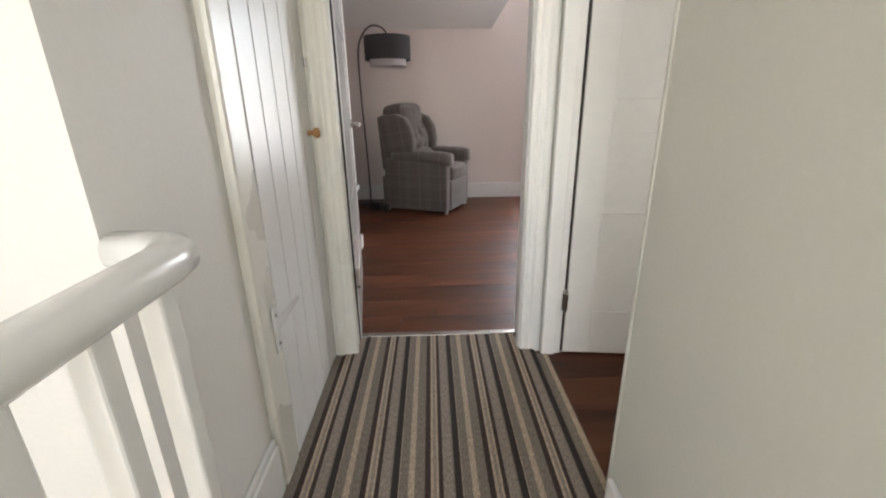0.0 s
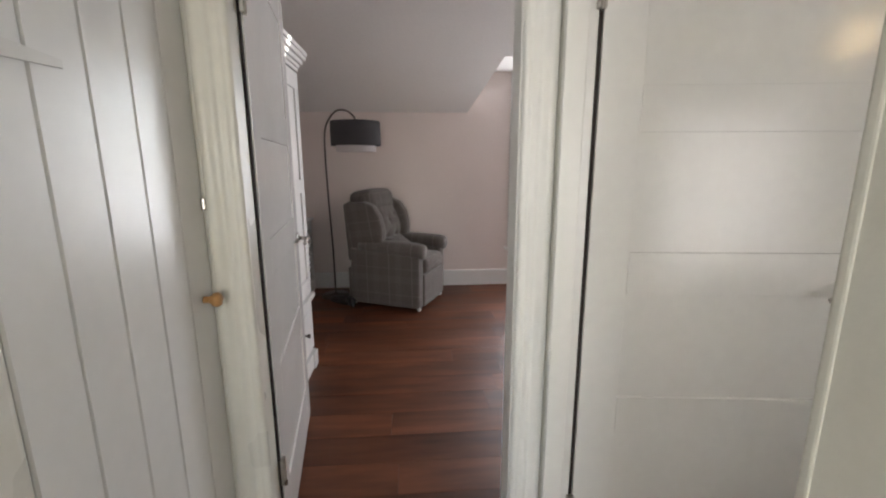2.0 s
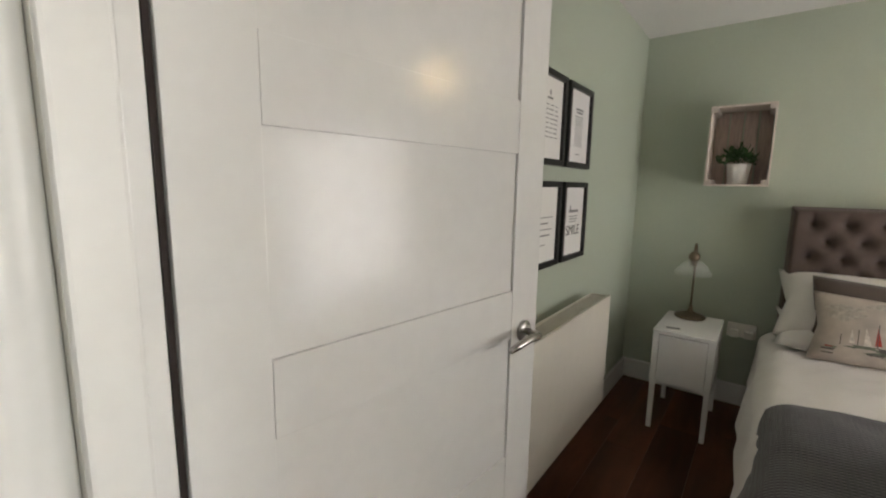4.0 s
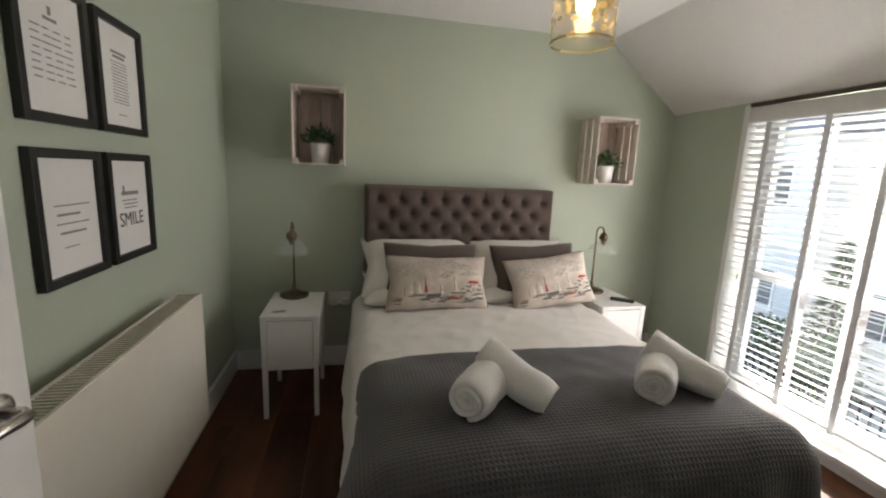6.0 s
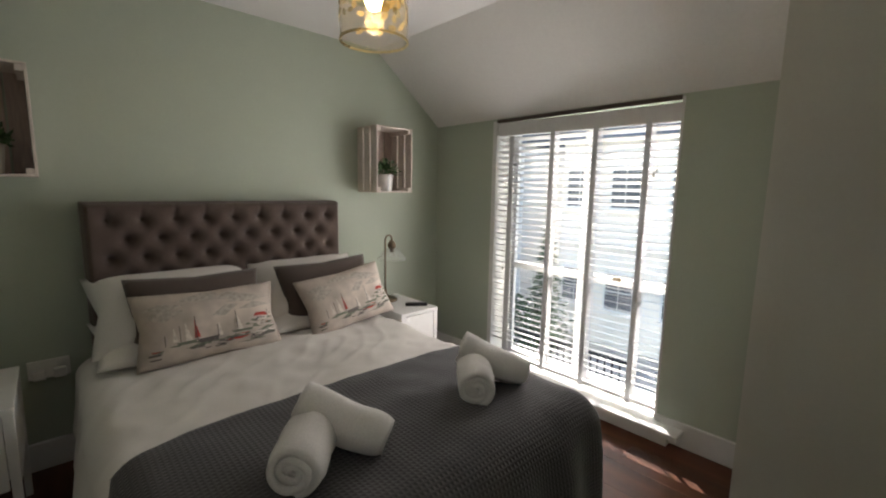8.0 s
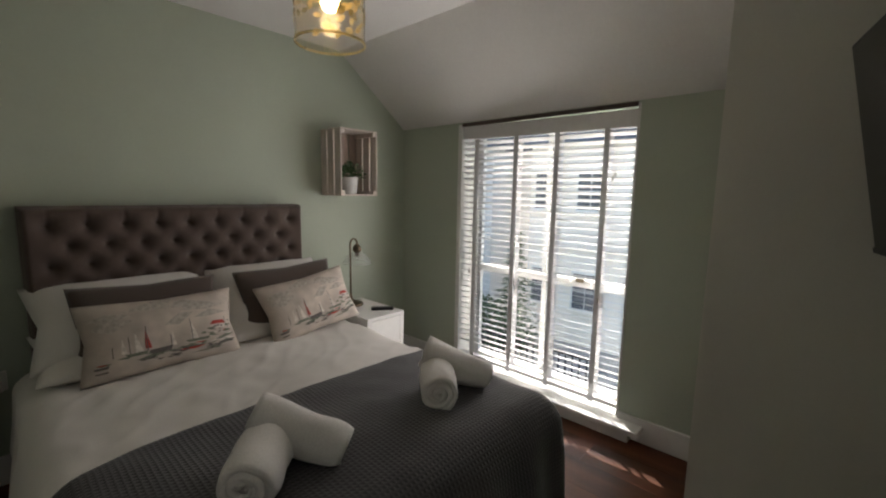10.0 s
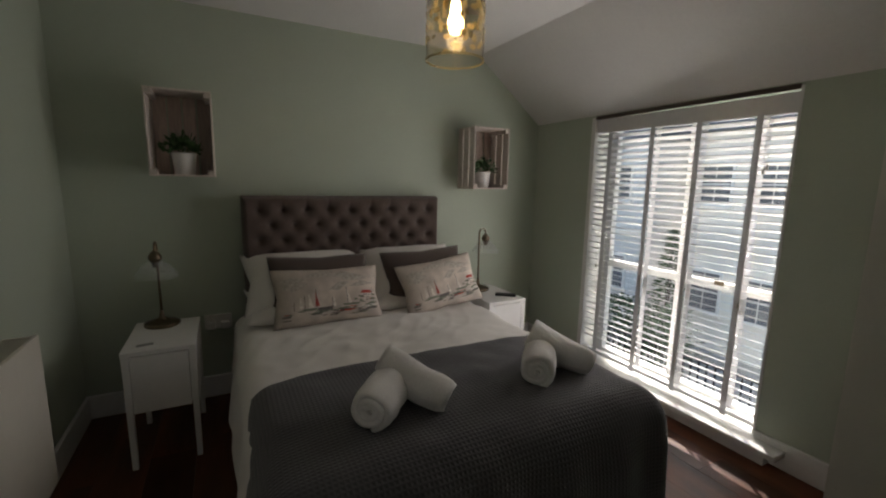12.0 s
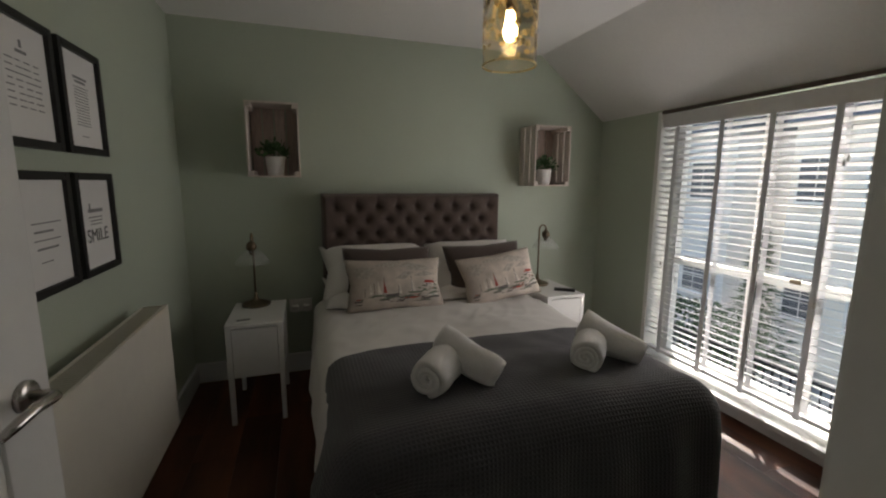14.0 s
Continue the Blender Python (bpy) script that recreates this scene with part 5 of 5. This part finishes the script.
def armchair(m):
    """Front towards -y, origin on the floor under its middle."""
    d = thing("armchair", m, "grey checked wool wing armchair on castors", "armchair")
    W, D = 0.30, 0.34
    part("base", puff(-W + 0.02, W - 0.02, -D + 0.03, D - 0.02, 0.032, 0.36, 0.02, 0.004), PLAID, d, smooth=True)
    part("front_apron", puff(-W + 0.085, W - 0.085, -D - 0.005, -D + 0.06, 0.035, 0.33, 0.02, 0.006), PLAID, d, smooth=True)
    part("seat_cushion", puff(-W + 0.105, W - 0.105, -D - 0.015, D - 0.22, 0.33, 0.475, 0.045, 0.02), PLAID, d, "plump checked seat cushion", True)
    for s in (-1, 1):
        x0, x1 = (s * W, s * (W - 0.11)) if s < 0 else (W - 0.11, W)
        a = part("arm", puff(x0, x1, -D + 0.01, D - 0.06, 0.035, 0.55, 0.02, 0.006), PLAID, d, smooth=True)
        bm = bmesh.new()
        rings = []
        cx = (x0 + x1) / 2
        for k in range(9):
            y = -D - 0.02 + (2 * D - 0.12) * k / 8
            rr = 0.078 * (1 - 0.22 * (k / 8)) * (0.86 if k in (0,) else 1)
            zc = 0.545 + 0.02 * math.sin(k / 8 * 2.2)
            rings.append([bm.verts.new((cx + 1.05 * rr * math.cos(t * math.pi / 8), y, zc + rr * 0.95 * math.sin(t * math.pi / 8))) for t in range(16)])
        for lo, hi in zip(rings, rings[1:]):
            for t in range(16):
                bm.faces.new((lo[t], lo[(t + 1) % 16], hi[(t + 1) % 16], hi[t]))
        bm.faces.new(rings[0][::-1])
        bm.faces.new(rings[-1])
        bmesh.ops.recalc_face_normals(bm, faces=bm.faces[:])
        part("arm_roll", bm, PLAID, a, "rolled arm top", True)
    # back, buttoned, leaning
    lean = pose(0, 0.11, 0.40, -9)

    def back_face(u, v):
        x, z = (u - 0.5) * 0.42, v * 0.60
        tuft = 0.0
        for bx, bz in ((-0.085, 0.24), (0.085, 0.24), (0, 0.36), (-0.12, 0.40), (0.12, 0.40)):
            tuft += 0.028 * math.exp(-((x - bx) ** 2 + (z - bz) ** 2) / 0.0016)
        puffy = 0.065 * (max(0, 1 - (2 * u - 1) ** 4) * max(0, 1 - (2 * v - 1) ** 6)) ** 0.5
        return x, -puffy + tuft + 0.02 * math.sin(v * 9), z
    part("backrest", sheet(30, 34, back_face, thick=-0.05), PLAID, d, "buttoned checked backrest", True, lean)
    part("head_roll", puff(-0.215, 0.215, -0.095, 0.13, 0.47, 0.665, 0.075, 0.016), PLAID, d, "padded head cushion", True, lean)
    part("back_frame", puff(-0.245, 0.245, 0.02, 0.16, -0.06, 0.585, 0.05, 0.01), PLAID, d, smooth=True, m=lean)
    for s in (-1, 1):
        bm = bmesh.new()
        outline = [(0.19, 0.05), (-0.09, 0.09), (-0.145, 0.16), (-0.175, 0.29), (-0.17, 0.42), (-0.13, 0.52), (-0.05, 0.57), (0.14, 0.575)]
        a = [bm.verts.new((s * 0.205, y, z)) for y, z in outline]
        c = [bm.verts.new((s * 0.292, y, z)) for y, z in outline]
        bm.faces.new(a)
        bm.faces.new(c[::-1])
        for k in range(len(a)):
            j = (k + 1) % len(a)
            bm.faces.new((a[k], c[k], c[j], a[j]))
        bmesh.ops.recalc_face_normals(bm, faces=bm.faces[:])
        bmesh.ops.bevel(bm, geom=bm.edges[:], offset=0.026, segments=3, affect="EDGES", profile=0.6)
        part("wing", bm, PLAID, d, "padded side wing", True, lean)
    part("lumbar_cushion", moved(puff(-0.17, 0.17, -0.05, 0.05, -0.11, 0.11, 0.045, 0.012), pose(0.02, -0.02, 0.53, -50, 0, 8)), PLAID, d, "loose checked cushion on the seat", True)
    for x in (-W + 0.05, W - 0.05):
        for y in (-D + 0.03, D - 0.06):
            c = part("castor", moved(lathe([(0.006, -0.009), (0.018, -0.009), (0.020, -0.004), (0.020, 0.004), (0.018, 0.009), (0.006, 0.009)], 18), pose(x, y, 0.020, 90, 0, 60)), PLASTIC_WHITE, d, "small pale castor wheel", True)
            part("fork", moved(box(-0.012, 0.012, -0.014, 0.014, 0.022, 0.045, 0.004), pose(x, y, 0)), STEEL, c)
    return d


chair = armchair(pose(-0.055, 5.0, 0, 0, 0, 65))
chair.scale = (1.04, 1.12, 1.0)


def floor_lamp():
    d = thing("floor_lamp", pose(-0.67, 5.14, 0), "dark arched floor lamp with a charcoal drum shade", "floor lamp")
    part("base", lathe([(0.135, 0), (0.137, 0.012), (0.128, 0.022), (0.03, 0.03), (0.014, 0.04)], 36), DARK_METAL, d, "heavy round dark base", True)
    pts = [(0, 0, 0.03), (-0.005, 0, 0.5), (-0.02, -0.01, 1.0), (-0.025, -0.02, 1.4), (-0.01, -0.05, 1.60), (0.05, -0.10, 1.71), (0.13, -0.16, 1.765), (0.22, -0.205, 1.755), (0.28, -0.235, 1.705), (0.29, -0.24, 1.665)]
    # smoothed bar
    fine = []
    for i in range(len(pts) - 1):
        p0, p1, p2, p3 = (Vector(pts[max(0, min(len(pts) - 1, k))]) for k in (i - 1, i, i + 1, i + 2))
        for s in range(5):
            t = s / 5
            fine.append(0.5 * ((2 * p1) + (p2 - p0) * t + (2 * p0 - 5 * p1 + 4 * p2 - p3) * t * t + (3 * p1 - p0 - 3 * p2 + p3) * t ** 3))
    fine.append(Vector(pts[-1]))
    part("pole", tube(fine, 0.0085, 10), DARK_METAL, d, "arched dark metal pole", True)
    part("bulb_holder", moved(lathe([(0.012, 0.0), (0.02, 0.01), (0.02, 0.05), (0.01, 0.06)], 16), pose(0.29, -0.24, 1.61)), DARK_METAL, d)
    o = part("shade", lathe([(0.216, 1.455), (0.218, 1.56), (0.216, 1.662), (0.213, 1.662), (0.215, 1.56), (0.213, 1.455)], 48, cap=False), LAMPSHADE, d, "charcoal fabric drum shade", True, pose(0.29, -0.24, 0))
    part("inner_shade", lathe([(0.172, 1.405), (0.174, 1.45), (0.172, 1.60), (0.169, 1.60), (0.171, 1.45), (0.169, 1.405)], 48, cap=False), LAMP_INNER, o, "pale inner drum", True)
    part("shade_top", lathe([(0.213, 1.655), (0.213, 1.657), (0.01, 1.657)], 48, cap=False), LAMPSHADE, o, m=None)
    return d


floor_lamp()
shoe = thing("shoe", pose(-0.50, 4.90, 0.0, 0, 0, 25), "dark leather slip-on shoe beside the lamp base", "shoe", "shoes by the lamp")


def shoe_mesh(bm=None):
    def at(u, v):
        a = 2 * math.pi * v
        y = (u - 0.5) * 0.26
        w = 0.042 * (1 - (2 * u - 1) ** 4) ** 0.5 * (1.0 if u > 0.5 else 0.82)
        h = 0.075 - 0.03 * max(0.0, u - 0.35) / 0.65 + (0.012 if u < 0.2 else 0)
        h *= (1 - (2 * u - 1) ** 8) ** 0.5
        return w * math.cos(a), y, max(0.002, h * 0.5 + h * 0.5 * math.sin(a))
    return sheet(18, 16, at, bm)


LEATHER = shader("dark_worn_leather", (0.018, 0.016, 0.016), 0.45, bump=0.08)
part("upper", shoe_mesh(), LEATHER, shoe, smooth=True)
part("sole", prism([(0.038 * math.cos(a * math.pi / 8) * (1.0 if a < 9 else 0.85), 0.13 * math.sin(a * math.pi / 8)) for a in range(16)], 0.0, 0.012), BLACK_PAINT, shoe)
copy_thing(shoe, pose(-0.60, 4.94, 0.0, 0, 0, 50))


def wardrobe():
    d = thing("wardrobe", pose(-0.56, 3.68, 0), "white painted wardrobe with cornice, panelled doors and drawers", "wardrobe")
    L, D = 0.92, 0.54
    part("body", box(-D, -0.022, -L, 0, 0.09, 1.83, 0.003), SATIN, d)
    part("plinth", box(-D + 0.02, 0.012, -L - 0.008, 0.012, 0.0, 0.10, 0.006), SATIN, d)
    foot = part("bracket_foot", prism([(0.0, 0.0), (0.02, 0.0), (0.02, 0.09), (0.0, 0.05)], 0, 0.10), SATIN, d)
    foot.matrix_basis = pose(0.0, -0.085, 0)
    steps = ((1.825, 1.848, 0.010), (1.848, 1.868, 0.018), (1.868, 1.893, 0.034), (1.893, 1.918, 0.050), (1.918, 1.942, 0.058))
    co = None
    for z0, z1, o in steps:
        co = box(-D, o, -L - o, o, z0, z1, 0.005, co)
    part("cornice", co, SATIN, d, "stepped white cornice")
    part("waist_moulding", box(-D, 0.022, -L - 0.02, 0.02, 0.455, 0.49, 0.008), SATIN, d)
    for k in range(2):
        y0, y1 = -L / 2 * (k + 1) + 0.012, -L / 2 * k - 0.012
        dr = part("door", box(-0.022, -0.002, y0, y1, 0.50, 1.815, 0.003), SATIN, d)
        for z0, z1 in ((0.50, 0.60), (1.13, 1.21), (1.72, 1.815)):
            part("rail", box(-0.002, 0.008, y0 + 0.07, y1 - 0.07, z0, z1, 0.002), SATIN, dr)
        part("stile", box(-0.002, 0.008, y0, y0 + 0.07, 0.50, 1.815, 0.002), SATIN, dr)
        part("stile", box(-0.002, 0.008, y1 - 0.07, y1, 0.50, 1.815, 0.002), SATIN, dr)
        part("knob", moved(lathe([(0.006, 0), (0.006, 0.012), (0.014, 0.02), (0.012, 0.028), (0.002, 0.03)], 16), pose(0.008, (y1 - 0.035) if k else (y0 + 0.035), 1.05, 0, 90, 0)), DARK_METAL, dr, "small dark knob", True)
        w = part("drawer", box(-0.022, 0.004, y0, y1, 0.125, 0.44, 0.004), SATIN, d)
        part("drawer_panel", box(0.004, 0.009, y0 + 0.04, y1 - 0.04, 0.165, 0.40, 0.003), SATIN, w)
        part("knob", moved(lathe([(0.006, 0), (0.006, 0.012), (0.014, 0.02), (0.012, 0.028), (0.002, 0.03)], 16), pose(0.009, (y0 + y1) / 2, 0.285, 0, 90, 0)), DARK_METAL, w, "small dark knob", True)
    return d


wardrobe()


def radiator_cover():
    d = thing("radiator_cover", pose(-1.128, 5.40, 0), "white slatted radiator cover along the wall", "radiator cover")
    D, L, H = 0.20, 0.95, 0.74
    part("top", box(0, D + 0.02, -L - 0.02, 0.02, H, H + 0.022, 0.004), SATIN, d)
    part("post", box(D - 0.018, D, -0.07, 0, 0, H, 0.002), SATIN, d)
    part("post", box(D - 0.018, D, -L, -L + 0.07, 0, H, 0.002), SATIN, d)
    part("rail", box(D - 0.018, D, -L + 0.07, -0.07, H - 0.09, H, 0.002), SATIN, d)
    part("rail", box(D - 0.018, D, -L + 0.07, -0.07, 0.0, 0.12, 0.002), SATIN, d)
    s = None
    for k in range(9):
        m = pose(D - 0.009, -L / 2, 0.155 + k * 0.057)
        if s is None:
            s = part("slat", box(-0.006, 0.006, -L / 2 + 0.07, L / 2 - 0.07, -0.016, 0.016, 0.002), SATIN, d, m=m)
        else:
            twin(s, m)
    part("side_panel", box(0, D - 0.018, -L, -L + 0.015, 0, H), SATIN, d)
    part("back_panel", box(0, 0.004, -L + 0.02, -0.02, 0.02, H - 0.01), GAP_DARK, d)
    return d


radiator_cover()


def back_room_window():
    d = tagged(new("window_2"), "white framed back room window with a deep sill", "window", kind="structure")
    d.matrix_basis = pose(BX0, 5.53, BZ0)
    W, H = BX1 - BX0, BZ1 - BZ0
    part("window_frame", box(0, 0.05, -0.03, 0.04, 0, H, 0.003), GLOSS, d)
    part("window_frame", box(W - 0.05, W, -0.03, 0.04, 0, H, 0.003), GLOSS, d)
    part("window_frame", box(0.05, W - 0.05, -0.03, 0.04, 0, 0.06, 0.003), GLOSS, d)
    part("window_frame", box(0.05, W - 0.05, -0.03, 0.04, H - 0.06, H, 0.003), GLOSS, d)
    part("meeting_rail", box(0.05, W - 0.05, -0.025, 0.035, H / 2 - 0.02, H / 2 + 0.025, 0.003), GLOSS, d)
    for z0, z1 in ((0.06, H / 2 - 0.02), (H / 2 + 0.025, H - 0.06)):
        p = part("pane", box(0.05, W - 0.05, 0.004, 0.008, z0, z1), CLEAR, d)
        p.visible_shadow = False
    return d


back_room_window()
strip("trim_window_back_room_left", BX0 - 0.075, BX0, 5.428, 5.448, BZ0, BZ1 + 0.07, "white window surround in the back room", "architrave", bevel=0.006)
strip("trim_window_back_room_right", BX1, BX1 + 0.075, 5.428, 5.448, BZ0, BZ1 + 0.07, "white window surround in the back room", "architrave", bevel=0.006)
strip("trim_window_back_room_head", BX0, BX1, 5.428, 5.448, BZ1, BZ1 + 0.07, "white window surround over the back room window", "architrave", bevel=0.006)
strip("window_sill_back_room", BX0 - 0.11, BX1 + 0.11, 5.375, 5.50, BZ0 - 0.032, BZ0 - 0.002, "white window sill in the back room", "window sill", bevel=0.006)


# ---- outside the bedroom window ----
RENDER_WALL = shader("pale_rendered_wall", (0.86, 0.80, 0.72), 0.85, grain=20, grain_amount=0.06, stain=0.7, stain_amount=0.08, bump=0.05)
SLATE = shader("blue_grey_slate", (0.12, 0.13, 0.15), 0.7, grain=14, grain_amount=0.2, bump=0.1)
PANE_DARK = shader("dark_window_pane", (0.11, 0.12, 0.14), 0.15, grain=2, grain_amount=0.1, bump=0)
TARMAC = shader("pale_sunlit_paving", (0.34, 0.33, 0.31), 0.9, grain=60, grain_amount=0.2, bump=0.1)
HEDGE = shader("hedge_leaf", (0.05, 0.09, 0.035), 0.6, grain=30, grain_amount=0.4, bump=0.1)
structure("ground", box(-60, 60, -80, 60, -3.2, -2.9), TARMAC, "pale paved street below the window", "ground")


RENDER_GREY = shader("grey_rendered_wall", (0.62, 0.62, 0.62), 0.85, grain=20, grain_amount=0.06, stain=0.7, stain_amount=0.08, bump=0.05)


def opposite_house(m, width, wall_material, columns, label):
    """A house front towards +y, with two storeys of four-paned windows and a slate roof."""
    d = thing("house", m, label, "house", "houses across the street")
    part("wall", box(0, width, -4, 0, 0, 5.6), wall_material, d)
    bm = bmesh.new()
    a = [bm.verts.new(p) for p in ((-0.15, 0.25, 5.6), (width + 0.15, 0.25, 5.6), (width + 0.15, -2.0, 7.2), (-0.15, -2.0, 7.2))]
    c = [bm.verts.new(p) for p in ((-0.15, -4.2, 5.6), (width + 0.15, -4.2, 5.6))]
    bm.faces.new(a)
    bm.faces.new((a[3], a[2], c[1], c[0]))
    bm.faces.new((a[0], a[3], c[0]))
    bm.faces.new((a[1], c[1], a[2]))
    bm.faces.new((a[0], c[0], c[1], a[1]))
    bmesh.ops.recalc_face_normals(bm, faces=bm.faces[:])
    part("roof", bm, SLATE, d, "blue grey slate roof")
    for x in columns:
        for z in (1.0, 3.75):
            w = part("window", box(x, x + 0.85, 0.0, 0.05, z, z + 1.1, 0.01), GLOSS, d)
            for i in range(2):
                for j in range(2):
                    part("pane", box(x + 0.06 + i * 0.38, x + 0.41 + i * 0.38, 0.045, 0.058, z + 0.06 + j * 0.51, z + 0.53 + j * 0.51), PANE_DARK, w)
            part("sill", box(x - 0.06, x + 0.91, 0.0, 0.12, z - 0.07, z, 0.01), RENDER_WALL, w)
    part("string_course", box(0, width, 0, 0.06, 2.7, 2.85), RENDER_WALL, d)
    return d


opposite_house(pose(9.0, -9.5, -2.9), 6.0, RENDER_GREY, (0.5, 2.0, 3.6), "grey rendered house across the street")
opposite_house(pose(1.6, -9.5, -2.9), 6.0, RENDER_WALL, (0.5, 2.2, 3.7, 5.0), "pale rendered house across the street")


def conifer(m):
    d = thing("conifer", m, "dark green conifer standing before the houses", "tree")
    part("trunk", lathe([(0.09, 0), (0.07, 0.8), (0.04, 2.2), (0.01, 3.2)], 12), SOIL, d, "slim brown trunk")
    tree = random.Random(31)
    bm = bmesh.new()
    for k in range(2600):
        h = tree.random() ** 1.5
        reach = (1 - h) * 0.95 * (0.72 + 0.28 * math.sin(h * 60))
        a, q = tree.uniform(0, 2 * math.pi), math.sqrt(tree.random())
        c = Vector((reach * q * math.cos(a), reach * q * math.sin(a), 0.25 + h * 3.0 - 0.12 * q))
        out = Vector((math.cos(a), math.sin(a), tree.uniform(-0.3, 0.25)))
        side = out.cross(Vector((tree.uniform(-1, 1), tree.uniform(-1, 1), 1))).normalized() * tree.uniform(0.012, 0.03)
        tip = c + out * tree.uniform(0.10, 0.24)
        bm.faces.new([bm.verts.new(p) for p in (c - side, tip, c + side)])
    part("crown", bm, HEDGE, d, "spiky dark green crown")
    return d


conifer(pose(7.15, -8.2, -2.9))
fence = thing("railing", pose(7.0, -6.2, -2.9), "dark metal railing along the far pavement", "railing")
part("top_rail", box(-3, 3, -0.02, 0.02, 1.0, 1.05), BLACK_PAINT, fence)
post = None
for k in range(41):
    m = pose(-3 + k * 0.15, 0, 0)
    if post is None:
        post = part("post", box(-0.012, 0.012, -0.012, 0.012, 0, 1.0), BLACK_PAINT, fence, m=m)
    else:
        twin(post, m)
bm = bmesh.new()
rnd = random.Random(21)
for k in range(2600):
    c = Vector((rnd.uniform(6.2, 10.5), -7.1 + rnd.uniform(-0.35, 0.35), -2.88 + 1.5 * rnd.random() ** 0.7))
    a, b2 = Vector((rnd.gauss(0, 1), rnd.gauss(0, 1), rnd.gauss(0, 1))).normalized() * 0.07, Vector((rnd.gauss(0, 1), rnd.gauss(0, 1), rnd.gauss(0, 1))).normalized() * 0.05
    bm.faces.new([bm.verts.new(p) for p in (c - a, c + b2, c + a, c - b2)])
tagged(put("hedge", bm, HEDGE), "dark green hedge behind the railing", "hedge", kind="stuff")


# ---- laminate boards of the two floors, laid last ----
def lay_boards(floor, x0, x1, y0, y1, width, length, seed):
    rnd = random.Random(seed)
    shared = {}
    y = y0
    while y < y1 - 0.005:
        w = min(width, y1 - y)
        x = x0 - rnd.uniform(0.05, 0.9) * length
        while x < x1:
            a, c = max(x, x0), min(x + length, x1)
            if c - a > 0.02:
                key = (round(c - a, 3), round(w, 3))
                if key not in shared:
                    bm = box(-(c - a) / 2 + 0.0006, (c - a) / 2 - 0.0006, -w / 2 + 0.0006, w / 2 - 0.0006, -0.012, 0, 0)
                    for v in bm.verts:
                        if v.co.z < -0.006:
                            v.co.z = -0.0118
                    shared[key] = mesh_of("board", bm)
                    shared[key].materials.append(WOOD_FLOOR)
                ob = new("board", shared[key])
                ob.parent = floor
                ob.matrix_basis = pose((a + c) / 2, y + w / 2, -0.0005 + rnd.uniform(-0.0004, 0.0002))
            x += length
        y += w


lay_boards(bpy.data.objects["floor_back_room"], -1.13, 2.2, 2.29, 5.45, 0.192, 1.29, 4)
lay_boards(bpy.data.objects["floor_bedroom"], 0.46, 3.44, -0.77, 2.27, 0.192, 1.29, 9)
